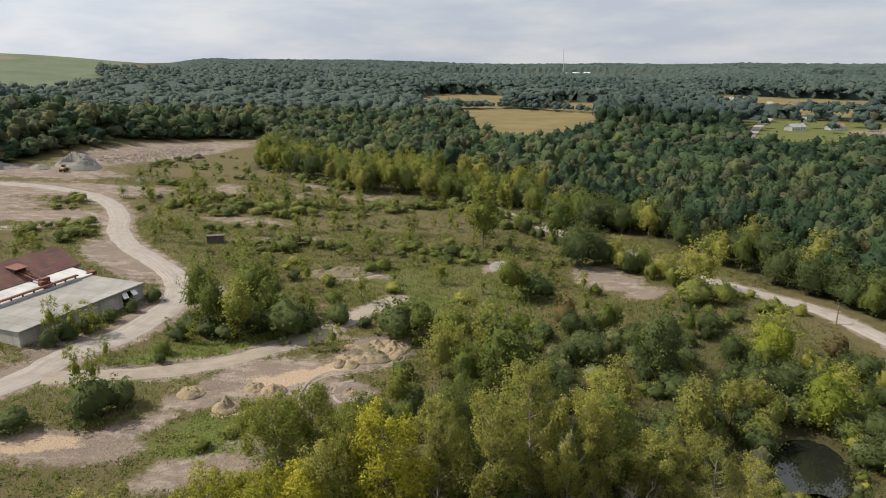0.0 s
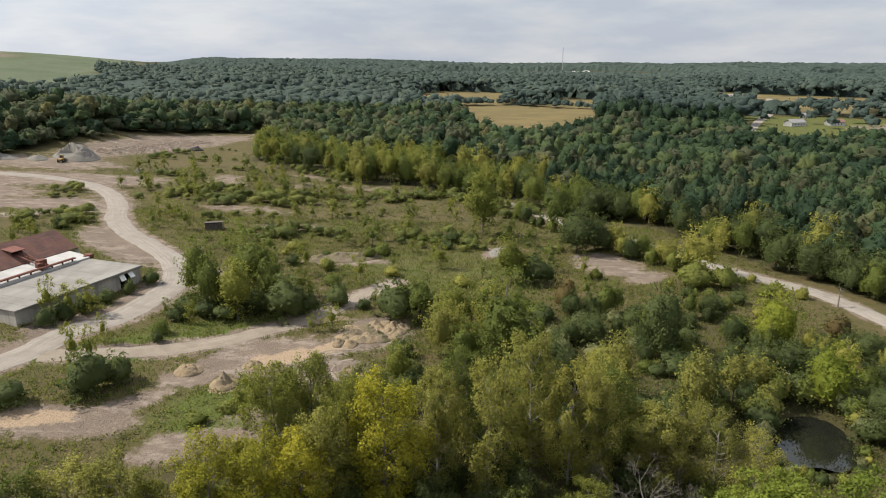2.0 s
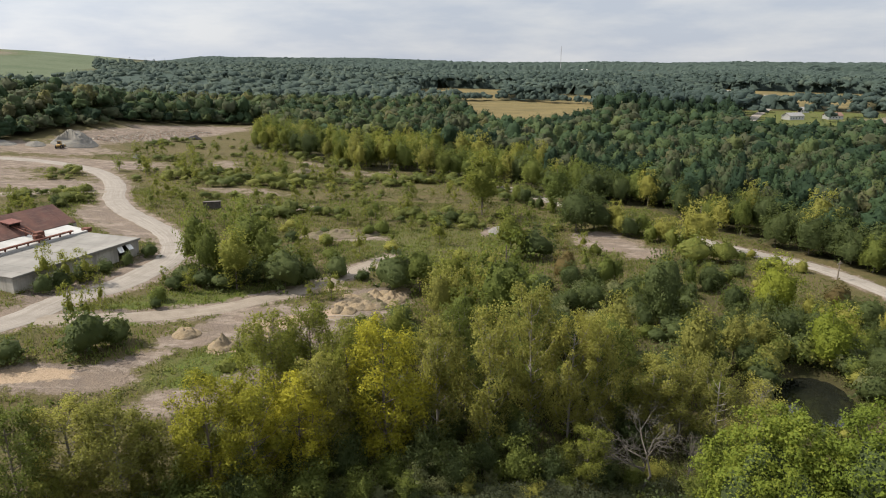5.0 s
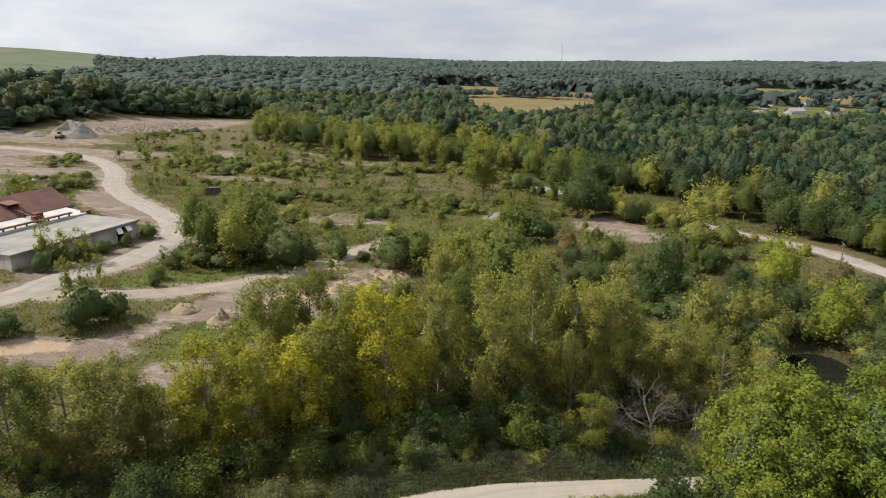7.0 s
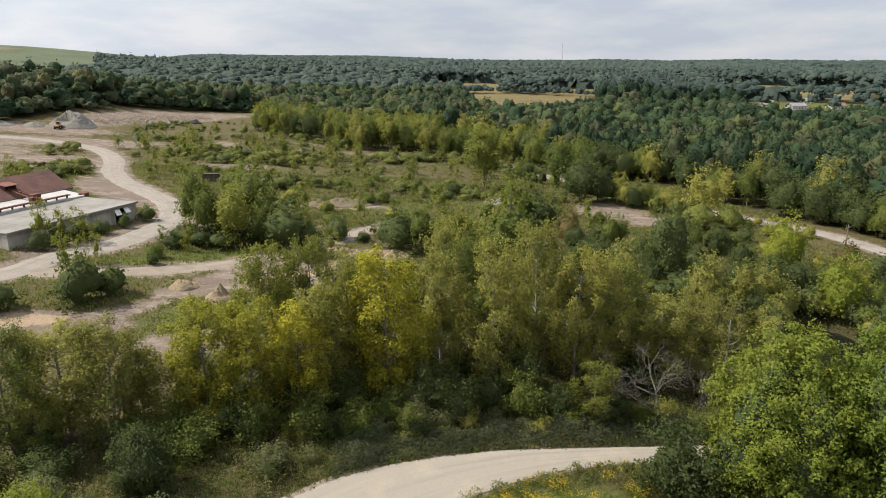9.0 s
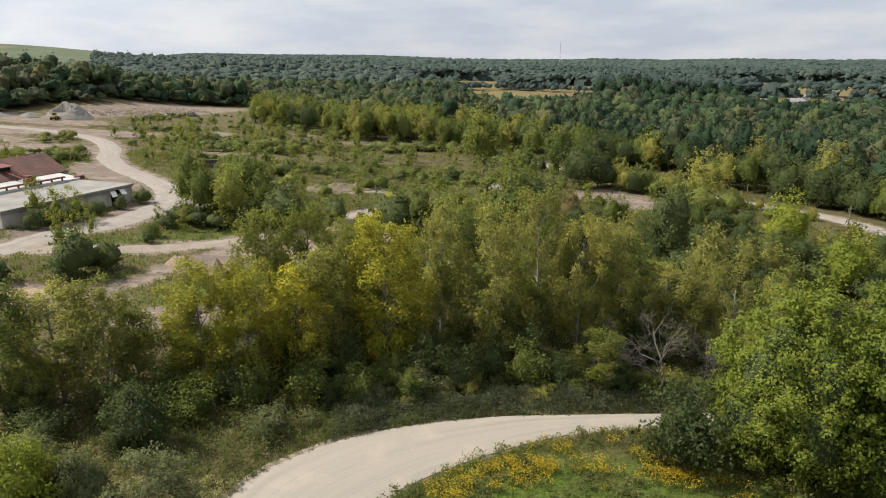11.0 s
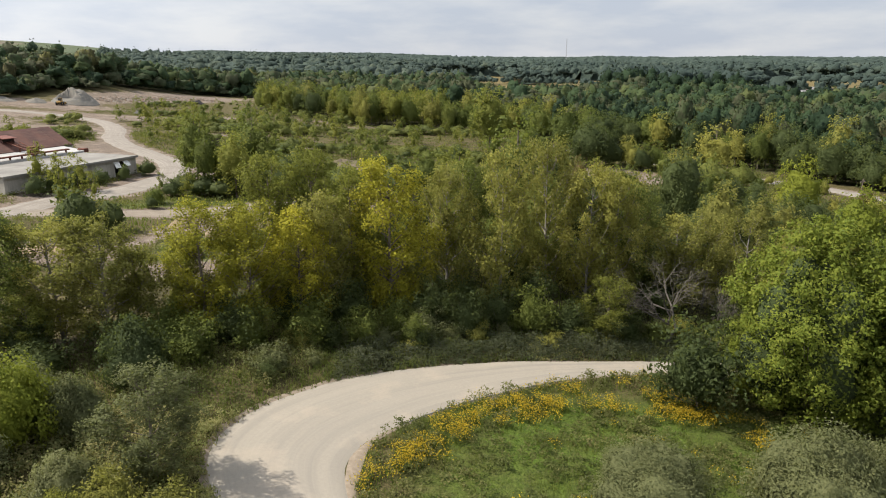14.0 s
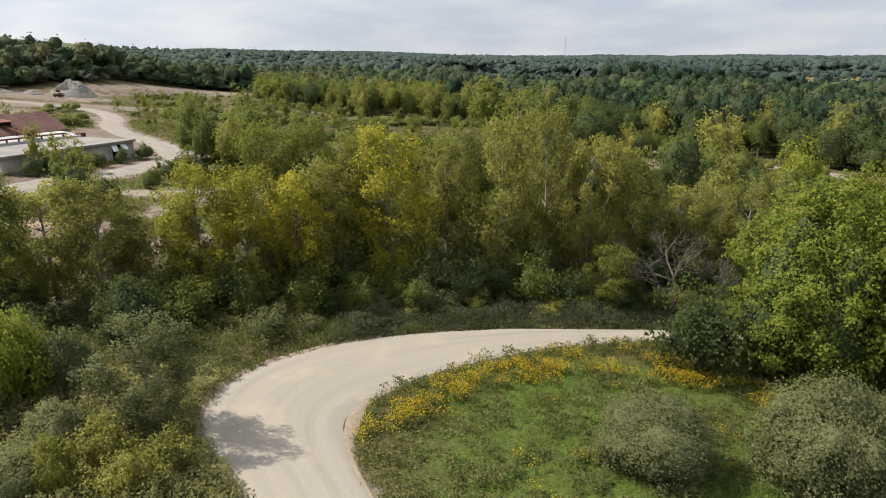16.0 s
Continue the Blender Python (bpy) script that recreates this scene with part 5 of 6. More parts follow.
# a hedgerow between the far fields
hr = np.random.default_rng(8)
u = hr.uniform(0, 1, 90)[:, None]
p = np.concatenate([np.array((8, 815)) * (1 - u[:40]) + np.array((80, 843)) * u[:40], np.array((80, 843)) * (1 - u[40:]) + np.array((190, 770)) * u[40:]]) + hr.normal(0, 5, (90, 2))
woods("hedgerow", "dark hedgerow trees between yellow fields", p, hr.uniform(6, 11, 90), hr.uniform(4, 6.5, 90), hr.uniform(0, .5, 90), [wood_crown(90 + k, 2, 20, 1.4, 15, 7, .05) for k in range(3)], 15, 7, HAZY_LEAF)

# ---- warehouse ----
WH = (-86.2, 129.6)
WH_TURN = math.degrees(math.atan2(31.6, 11.8)) - 90    # local +y runs along the long wall, local -x goes into the building
wh_z = 2.0
wh = thing("warehouse", WH[0], WH[1], wh_z, "low derelict warehouse with grey flat roof and rusted gable", "warehouse", "", WH_TURN)
LONG = 33.7
part("wall", boxes((-.35, 0, -1.2, 0, 27.2, 3.5), (-.35, 30.6, -1.2, 0, LONG, 3.5), (-.35, 27.2, 2.9, 0, 30.6, 3.5)), WALL_BLOCK, wh, "stained grey concrete block wall")
part("wall", boxes((-16, 0, -1.2, -.352, .35, 3.5)), WALL_BLOCK, wh)
part("wall", boxes((-24, LONG - .35, -1.2, -.352, LONG, 3.5)), WALL_BLOCK, wh)
part("wall", boxes((-24.4, .36, -1.2, -24, LONG + 4, 4.9)), WALL_BLOCK, wh)
part("doorway", boxes((-3.0, 27.0, -1.0, -2.8, 30.8, 3.4), (-2.8, 26.9, -1.0, -.36, 27.0, 3.4), (-2.8, 30.8, -1.0, -.36, 30.9, 3.4)), SHADE_BLACK, wh, "open loading doorway lined with shade-coloured panels")
for k in range(11):
    y0 = k * (LONG + .5) / 11 - .3
    part("roof_panel", boxes((-16.2, y0 + .02, 3.5, .45, y0 + (LONG + .5) / 11 - .02, 3.68 + .012 * (k % 3)), bevel=.02), ROOF_GREY, wh)
for k in range(8):
    y0 = k * 4.3 + .2
    bm = boxes((-24.2, y0, 0, -16.25, y0 + 4.26, .16), bevel=.02)
    for v in bm.verts:
        v.co.z += 3.95 + (-16.25 - v.co.x) * .1
    part("roof_panel", bm, ROOF_WHITE, wh, "pale white roof sheet")
part("step_trim", boxes((-16.32, -.3, 3.55, -16.215, LONG + .2, 4.06)), ROOF_WHITE, wh)
part("fascia", boxes((.46, -.35, 3.25, .56, LONG + .3, 3.74)), ROOF_GREY, wh)


def slope(y0, y1, x0, z0, x1, z1, thick=.18):
    bm = boxes((0, y0, -thick, 1, y1, 0))
    for v in bm.verts:
        u = v.co.x
        v.co.x, v.co.z = x0 + (x1 - x0) * u, v.co.z + z0 + (z1 - z0) * u
    return bm


for k in range(14):
    y0 = -6 + k * 3.1
    part("roof_sheet", slope(y0 + .015, y0 + 3.085, -23.6, 5.0, -31, 9.2 + .01 * (k % 2)), ROOF_RUST, wh)
    part("roof_sheet", slope(y0 + .015, y0 + 3.085, -38.4, 5.0, -31.05, 9.2), ROOF_RUST, wh)
bm = bmesh.new()
gable = [bm.verts.new(v) for v in ((-37.6, 37.1, -1.2), (-24.42, 37.1, -1.2), (-24.42, 37.1, 4.7), (-31, 37.1, 8.9), (-37.6, 37.1, 4.7))]
bmesh.ops.solidify(bm, geom=[bm.faces.new(gable)], thickness=.3)
part("gable_wall", bm, WALL_BLOCK, wh)
part("wall", boxes((-38, -6, -1.2, -37.7, 37, 4.8)), WALL_BLOCK, wh)
bm = slope(20.6, 24.2, -25.6, 7.9, -29.4, 8.3, .14)
part("dormer_roof", bm, plain("red_roof_sheet", (.13, .05, .038), .8), wh, "bright rust-red dormer roof")
part("dormer_wall", boxes((-28.9, 20.9, 6.2, -26.4, 21.0, 7.75)), ROOF_RUST, wh)
part("dormer_wall", boxes((-28.9, 23.8, 6.2, -26.4, 23.9, 7.75)), ROOF_RUST, wh)
part("dormer_opening", boxes((-27.4, 21.05, 6.3, -27.2, 23.75, 7.7)), SHADE_BLACK, wh)
conveyor = thing("conveyor", WH[0], WH[1], wh_z, "long rusted conveyor frame along the roof edge", "conveyor", "", WH_TURN)
part("rail", boxes((-17.3, -1, 4.75, -17.1, 30, 5.0), (-16.5, -1, 4.75, -16.3, 30, 5.0)), RUST, conveyor)
part("belt_bed", boxes((-17.08, -.9, 4.9, -16.52, 29.9, 5.06)), RUST, conveyor)
for k in range(11):
    part("post", boxes((-17.0, .2 + k * 2.9, 3.6, -16.6, .4 + k * 2.9, 4.74)), RUST, conveyor)
bm = bmesh.new()
for a, b in (((-17, 21.5, 4.9), (-27, 22, 7.0)), ((-17, 23, 4.9), (-27, 22.8, 7.0)), ((-17, 22.2, 5.2), (-23, 22.4, 7.2))):
    bar(bm, a, b, .16)
part("chute", bm, RUST, conveyor)
part("drive_box", boxes((-19.6, 21.4, 4.7, -18.0, 23.4, 6.3), (-18.6, 20.4, 4.8, -17.4, 22.0, 5.8), bevel=.08), RUST, conveyor)
part("leg", boxes((-23.2, 22.2, 4.6, -22.9, 22.5, 6.6)), RUST, conveyor)
part("head_drum", boxes((-18.4, 34.0, 3.6, -16.2, 35.4, 4.6), (-17.8, 33.2, 3.9, -16.9, 34.0, 4.4), bevel=.12), RUST, conveyor)
for k, (y0, tilt) in enumerate(((27.0, 62), (29.6, 48))):
    ob = part("door_leaf", boxes((0, 0, -.05, 1.5, 1.5, .05)), TIN, wh, "bent pale sheet-metal door leaf")
    ob.matrix_basis = pose(.02, y0, 2.9, 0, tilt, 0)

# ---- gravel pile, rubble, loader, shed ----


def heap(name, x, y, tall, wide, material, label, category, seed, long=1.0, turn=0.0, group="", bite=None, rings=20, spokes=40):
    """A heap of loose stuff: a rough cone with a rounded top."""
    v, f = [], []
    for i in range(rings + 1):
        for j in range(spokes):
            a, r = 2 * math.pi * j / spokes, i / rings
            lx, ly = wide * long * r * math.cos(a), wide * r * math.sin(a)
            q = fbm(np.float64(lx / wide * 2 + 40 + seed), np.float64(ly / wide * 2 + 40), seed)
            z = tall * (1 - r) ** (1.0 if tall > 5 else .8) * (.7 + .6 * float(q) if tall > 5 else .35 + 1.25 * float(q)) - .1 * tall * math.exp(-((r / .14) ** 2))
            z += (.16 if tall > 5 else .42) * tall * (float(fbm(np.float64(lx * 1.7 + 9), np.float64(ly * 1.7 + 9), seed + 3)) - .5) * min(1, 3 * (1 - r))
            if bite and math.hypot(lx - bite[0], ly - bite[1]) < bite[2]:
                z = min(z, tall * .12 + .15 * tall * (math.hypot(lx - bite[0], ly - bite[1]) / bite[2]) ** 4)
            c, si = math.cos(radians(turn)), math.sin(radians(turn))
            z += height(x + lx * c - ly * si, y + lx * si + ly * c) - height(x, y)
            v.append((lx, ly, z if i < rings else z - .5))
    for i in range(rings):
        for j in range(spokes):
            p, q = i * spokes + j, i * spokes + (j + 1) % spokes
            f.append((p, p + spokes, q + spokes, q))
    me = mesh_of(name, v, f, smooth=True)
    ob = tagged(part(name, me, material), label, category, group)
    ob.matrix_basis = pose(x, y, height(x, y) - .05, 0, 0, turn)
    return ob


heap("gravel_mound", -178, 334, 8.6, 9.8, STONE, "large grey crushed stone pile with a dug-out face", "gravel pile", 3, 1.1, 0, bite=(-3.2, -4.4, 5.0), rings=34, spokes=72)
heap("gravel_mound", -190, 322, 2.4, 4.5, STONE, "small low grey gravel pile by the wood", "gravel pile", 5)
heap("gravel_mound", -207, 318, 2, 6, STONE, "long low grey gravel pile by the wood", "gravel pile", 6, 1.8)
heap("stone_heap", 17.5, 203, 1.0, 3, STONE, "pale broken stone heap in grass", "stone heap", 7, 2.2, 70)
heap("sand_mound", -46.4, 114.6, 1.6, 2.7, SPOIL, "pale tan sand heap on bare ground", "sand heap", 8)
heap("sand_mound", -38.3, 109.3, 2.1, 2.6, SPOIL, "weathered tan sand heap beside weeds", "sand heap", 9)
heap("sand_mound", -31.6, 116.4, 1.6, 2.6, SPOIL, "brown dug-over sand heap on sandy ground", "sand heap", 10)
heap("sand_mound", -35.5, 117.5, 1.2, 2.0, SPOIL, "low tan sand heap on sandy ground", "sand heap", 11)
heap("sand_mound", -17.4, 116.6, 1.2, 1.5, SPOIL, "small pale sand heap on grey dirt", "sand heap", 12)
pile_rng = np.random.default_rng(4)
for k in range(24):
    row, col = divmod(k, 6)
    x, y = -21.5 + col * 2.2 + row * .9 + pile_rng.uniform(-.6, .6), 128.5 + row * 3.0 + col * .9 + pile_rng.uniform(-.7, .7)
    heap("sand_mound", x, y, pile_rng.uniform(.7, 1.35), pile_rng.uniform(1.4, 2.3), EARTH if k % 5 == 4 else SPOIL, "tan tipped load of spoil among other loads", "sand heap", 30 + k, pile_rng.uniform(1, 1.6), pile_rng.uniform(0, 180), "tipped loads", rings=11, spokes=24)
for k, (x, y, t) in enumerate(((-24, 143, .8), (-26.5, 141, .7), (-30, 190, 2.2), (-24, 191, 1.8), (-35, 189, 1.5), (-27, 299, 1.8), (-37, 301, 1.6), (-60, 300, 2.0))):
    heap("dirt_bank", x, y, t * .8, t * 2.4, EARTH if k > 1 else SPOIL, "low eroded dirt bank in the scrub field", "dirt bank", 60 + k, 1.8, 10 * k)

# broken concrete and brick along the pale strip
rub = np.random.default_rng(15)
rv, rf = [], []
for k in range(1300):
    u, w = rub.uniform(-40, 48), rub.normal(0, 4.2)
    x, y = -161 + u * .29 - w * .95, 388 + u * .95 + w * .29
    s = rub.uniform(.25, .95)
    m = Matrix.LocRotScale((x, y, height(x, y) + .05 * s), Euler(rub.uniform(0, 6, 3)), (s, s * .7, s * .45))
    cube = [m @ Vector((a, b, c)) for a in (-.5, .5) for b in (-.5, .5) for c in (-.5, .5)]
    rv += [tuple(v) for v in cube]
    rf += [tuple(i + 8 * k for i in q) for q in ((0, 1, 3, 2), (4, 6, 7, 5), (0, 4, 5, 1), (2, 3, 7, 6), (0, 2, 6, 4), (1, 5, 7, 3))]
n = Nodes("mixed_rubble")
isl = n.add("ShaderNodeNewGeometry").outputs["Random Per Island"]
RUBBLE = n.surface(n.ramp(isl, (.1, (.17, .145, .115)), (.45, (.3, .26, .21)), (.7, (.22, .135, .09)), (.95, (.33, .3, .25))), .95)
tagged(part("rubble", mesh_of("rubble", rv, rf), RUBBLE), "broken concrete and brick rubble strewn along the strip", "rubble", kind="stuff")


def loader(x, y, turn):
    """A small wheeled loader with its bucket down."""
    m = thing("wheel_loader", x, y, height(x, y), "small yellow wheel loader parked at the gravel pile", "loader", "", turn)
    part("body", boxes((-2.6, -.9, .9, .2, .9, 1.9), (-2.9, -.8, 1.0, -2.6, .8, 1.7), bevel=.1), YELLOW_STEEL, m)
    cab = part("cab", boxes((-.8, -.75, 1.9, .6, .75, 2.0), (-.8, -.75, 3.1, .6, .75, 3.25), (-.8, -.75, 2.0, -.7, -.65, 3.1), (-.8, .65, 2.0, -.7, .75, 3.1), (.5, -.75, 2.0, .6, -.65, 3.1), (.5, .65, 2.0, .6, .75, 3.1)), YELLOW_STEEL, m)
    part("window", boxes((-.68, -.66, 2.0, .48, .66, 3.08)), GLASS, cab)
    for wx in (-1.9, 1.1):
        for wy in (-1.05, 1.05):
            bm = bmesh.new()
            bar(bm, (wx, wy - .3, .75), (wx, wy + .3, .75), .75, 16)
            wheel = part("wheel", bm, RUBBER, m)
            bm = bmesh.new()
            bar(bm, (wx, wy - .32, .75), (wx, wy + .32, .75), .35, 12)
            part("rim", bm, YELLOW_STEEL, wheel)
    part("front_frame", boxes((.2, -.6, .8, 1.9, .6, 1.5), bevel=.08), YELLOW_STEEL, m)
    for wy in (-.6, .6):
        bm = bmesh.new()
        bar(bm, (.6, wy, 1.7), (3.0, wy, .6), .14)
        part("lift_arm", bm, YELLOW_STEEL, m)
    bm = boxes((3.0, -1.35, .1, 3.1, 1.35, 1.2), (3.1, -1.35, .1, 4.1, 1.35, .2), (3.1, -1.35, .2, 3.9, -1.25, 1.0), (3.1, 1.25, .2, 3.9, 1.35, 1.0))
    part("bucket", bm, YELLOW_STEEL, m)


loader(-178.5, 321.5, 100)


def shed(x, y, turn):
    s = thing("shed", x, y, height(x, y), "small derelict dark board shed with faded roof", "shed", "", turn)
    for k in range(9):
        part("board", boxes((-2.6 + k * .58, -1.6, -.2, -2.05 + k * .58, -1.52 + .02 * (k % 2), 2.5 - .06 * (k % 3))), WEATHERED, s)
    part("wall", boxes((-2.6, 1.5, -.2, 2.6, 1.6, 2.1)), WEATHERED, s)
    part("wall", boxes((-2.6, -1.5, -.2, -2.5, 1.5, 2.3)), WEATHERED, s)
    part("wall", boxes((2.5, -1.5, -.2, 2.6, 1.5, 2.3)), WEATHERED, s)
    bm = slope(-2.8, 2.8, -2.0, 2.6, 2.0, 2.2, .1)
    ob = part("roof", bm, plain("faded_roofing", (.07, .06, .05), .9), s, "faded tan roofing")
    ob.matrix_basis = pose(0, 0, 0, 0, 0, 90)


shed(-74, 216, 15)
# plain dark mound added where a truck-like machine stands
heap("scrap_mound", -141, 394, 2.6, 3.0, plain("dark_machine", (.03, .028, .026), .9, spread=.5), "dark mound in place of a truck-like machine at the strip's edge", "scrap heap", 71, 1.5, 20, rings=10, spokes=20)
heap("dark_boulder", -139, 312, 2.2, 2.2, STONE, "dark grey boulder at the track's edge", "boulder", 70, rings=10, spokes=20)


def pole(x, y, tall, label):
    p = thing("utility_pole", x, y, height(x, y) - .3, label, "utility pole", "utility poles", 35)
    bm = bmesh.new()
    bar(bm, (0, 0, 0), (0, 0, tall), .2, 8, .13)
    part("pole", bm, POLE_WOOD, p)
    part("crossarm", boxes((-1.2, -.08, tall - .8, 1.2, .08, tall - .62)), POLE_WOOD, p)
    for dx in (-1.05, -.4, .4, 1.05):
        bm = bmesh.new()
        bar(bm, (dx, 0, tall - .62), (dx, 0, tall - .4), .06)
        part("insulator", bm, GLASS, p)


pole(97.2, 158.5, 5.2, "weathered wooden utility pole beside the gravel road")


def house(x, y, turn, long, deep, eaves, rise, roof, label, dormers=0):
    """A gabled house with windows, a door and a chimney."""
    h = thing("house", x, y, height(x, y), label, "house", "far houses", turn)
    w = .25
    part("wall", boxes((-long / 2, -deep / 2, -1, long / 2, -deep / 2 + w, eaves)), WHITE_PAINT, h)
    part("wall", boxes((-long / 2, deep / 2 - w, -1, long / 2, deep / 2, eaves)), WHITE_PAINT, h)
    for s in (-1, 1):
        bm = bmesh.new()
        pts = [bm.verts.new((s * (long / 2 - w), yy, zz)) for yy, zz in ((-deep / 2 + w, -1), (deep / 2 - w, -1), (deep / 2 - w, eaves), (0, eaves + rise * .97), (-deep / 2 + w, eaves))]
        bmesh.ops.solidify(bm, geom=[bm.faces.new(pts)], thickness=w)
        part("gable_wall", bm, WHITE_PAINT, h)
    for s in (-1, 1):
        bm = boxes((-long / 2 - .4, 0, 0, long / 2 + .4, 1, .2))
        for v in bm.verts:
            u = v.co.y
            v.co.y, v.co.z = s * (deep / 2 + .4) * (1 - u), v.co.z + eaves - .15 + (rise + .25) * u
        part("roof", bm, roof, h)
    for k in range(max(2, int(long / 3.2))):
        wx = -long / 2 + 1.6 + k * 3.2
        win = part("window", boxes((wx - .6, -deep / 2 - .05, .9, wx + .6, -deep / 2 - .003, 2.2)), WHITE_PAINT, h)
        part("pane", boxes((wx - .5, -deep / 2 - .08, 1.0, wx + .5, -deep / 2 - .055, 2.1)), GLASS, win)
    part("chimney", boxes((long * .2, -.4, eaves, long * .2 + .7, .3, eaves + rise + .9)), SHINGLE_BROWN, h)


house(316, 622, 20, 17, 9, 3.2, 2.6, SHINGLE, "distant white house with grey shingle roof")
house(354, 626, 10, 15, 8, 3.0, 2.6, SHINGLE_BROWN, "distant white house with brown roof")
house(360, 690, 0, 8, 6, 2.8, 2.2, SHINGLE, "distant small white house among trees")
house(385, 905, -10, 30, 12, 4.5, 3.5, SHINGLE, "long white barn beside the far fields")
house(-262, 800, 15, 10, 7, 3.4, 2.0, TIN, "distant white shed in the woods")
house(-383, 875, 10, 12, 8, 4, 2.2, TIN, "distant white cottage in the woods")
house(-352, 925, 10, 9, 7, 4, 2, TIN, "distant white hut in the woods")
for k in range(3):
    house(290 + k * 30, 1690 + (k % 3) * 18, 10 * k, 16, 9, 4, 2, TIN, "far white building at the plain's edge")


def mast(x, y, tall):
    m = thing("radio_mast", x, y, height(x, y), "tall thin lattice radio mast on the horizon", "radio mast")
    bm = bmesh.new()
    legs = [(1.0, 0), (-.5, .87), (-.5, -.87)]
    for a, b in legs:
        bar(bm, (a, b, 0), (a * .7, b * .7, tall), .22, 4)
    part("leg_frame", bm, GALVANISED, m)
    bm = bmesh.new()
    for k in range(int(tall / 3)):
        for i in range(3):
            (a, b), (c, d) = legs[i], legs[(i + 1) % 3]
            bar(bm, (a * .9, b * .9, k * 3), (c * .9, d * .9, k * 3 + 3), .12, 4)
    part("lattice", bm, GALVANISED, m)


mast(303, 1790, 62)

# ---- grass, weeds, reeds and flowers ----


def tufts(name, label, places, tall, blades, material, seed, tint, spread=.25, width=.05, category="grass"):
    """Blades in tufts, joined into one mesh."""
    rng = np.random.default_rng(seed)
    count = len(places) * blades
    base = np.repeat(places, blades, axis=0) + rng.normal(0, spread, (count, 2))
    z = lie(base[:, 0], base[:, 1]) - .05
    h = np.repeat(tall, blades) * rng.uniform(.6, 1.15, count)
    a = rng.uniform(0, 2 * np.pi, count)
    w = (width * rng.uniform(.7, 1.4, count))[:, None]
    side = np.stack([np.cos(a), np.sin(a), 0 * a], 1) * w
    lean = rng.normal(0, .28, (count, 2)) * h[:, None]
    foot = np.c_[base, z]
    v = np.stack([foot - side, foot + side, foot + np.c_[lean, h]], 1).reshape(-1, 3)
    t = np.repeat(np.clip(np.repeat(tint, blades) + rng.normal(0, .1, count), 0, 1), 3)
    me = mesh_of(name, v, np.arange(count * 3).reshape(-1, 3), t)
    return tagged(part(name, me, material), label, category, kind="stuff")


def weeds(name, label, places, tall, leaves, size, material, seed, tint, spread=.3, category="weeds"):
    """Low leafy plants, joined into one mesh: leaves round many short stems."""
    rng = np.random.default_rng(seed)
    count = len(places) * leaves
    h = np.repeat(tall, leaves)
    u = rng.uniform(.08, 1, count) ** .7
    at = np.repeat(places, leaves, axis=0) + rng.normal(0, 1, (count, 2)) * (spread * (1.15 - .6 * u))[:, None]
    z = lie(at[:, 0], at[:, 1]) + h * u
    out = np.c_[rng.normal(0, .5, (count, 2)), np.full(count, .8)]
    v, f = leaf_tris(rng, np.c_[at, z], out, size, .8)
    t = np.repeat(np.clip(np.repeat(tint, leaves) + rng.normal(0, .08, count), 0, 1), 3)
    return tagged(part(name, mesh_of(name, v, f, t), material), label, category, kind="stuff")


def spots(count, x0, y0, x1, y1, seed, keep):
    rng = np.random.default_rng(seed)
    p = np.stack([rng.uniform(x0, x1, count), rng.uniform(y0, y1, count)], 1)
    return p[keep(p[:, 0], p[:, 1])]


def from_road(x, y):
    return near_line(x, y, CURVE_MID, 1.0)


def edge_in(x, y):
    return near_line(x, y, CURVE_IN, .7)


def edge_out(x, y):
    return near_line(x, y, CURVE_OUT, .7)


def inner_side(x, y):
    return ~on_bend(x, y) & (edge_in(x, y) < edge_out(x, y)) & (edge_in(x, y) > .3 + 1.1 * np.exp(-(((y - 46.5) / 4.2) ** 2)) * (x < 0))


def outer_side(x, y):
    return ~on_bend(x, y) & (edge_out(x, y) <= edge_in(x, y)) & (edge_out(x, y) > .25)


p = spots(13000, -9, 24, 42, 70, 1, lambda x, y: inner_side(x, y) & (x < .72 * y + 4))
patchy = fbm(p[:, 0] / 3.5, p[:, 1] / 3.5, 12)
tufts("meadow_grass", "rough green meadow grass inside the bend", p, .2 + .25 * smooth(.45, .7, patchy) + .45 * np.exp(-((edge_in(p[:, 0], p[:, 1]) / 2.2) ** 2)), 5, GRASS_LEAF, 2, np.clip(.08 + .5 * smooth(.38, .68, patchy), 0, 1), .22, .03)
p = spots(7500, -8, 24, 40, 70, 33, lambda x, y: inner_side(x, y) & (x < .72 * y + 4))
patchy = fbm(p[:, 0] / 1.8, p[:, 1] / 1.8, 34)
rim = np.exp(-((edge_in(p[:, 0], p[:, 1]) / 2.5) ** 2))
ok = patchy + .25 * rim > .47
p, patchy, rim = p[ok], patchy[ok], rim[ok]
weeds("meadow_weeds", "low olive and brown weed clumps in the meadow", p, .15 + .95 * smooth(.42, .7, patchy) + .5 * rim, 14, .19, WEED_LEAF, 35, np.clip(1.3 * fbm(p[:, 0] / 4, p[:, 1] / 4, 36) - .1, 0, 1), .26)
p = spots(16000, -46, 24, 40, 82, 3, lambda x, y: outer_side(x, y) & (np.abs(x) < .72 * y + 4) & (from_road(x, y) < 26))
patchy = fbm(p[:, 0] / 4, p[:, 1] / 4, 14)
tufts("roadside_grass", "tall olive grass outside the bend", p, .4 + .7 * patchy, 4, GRASS_LEAF, 4, np.clip(.05 + .8 * patchy, 0, 1), .3, .05)
p = spots(12500, -46, 26, 40, 84, 23, lambda x, y: outer_side(x, y) & (np.abs(x) < .72 * y + 4) & (from_road(x, y) < 30))
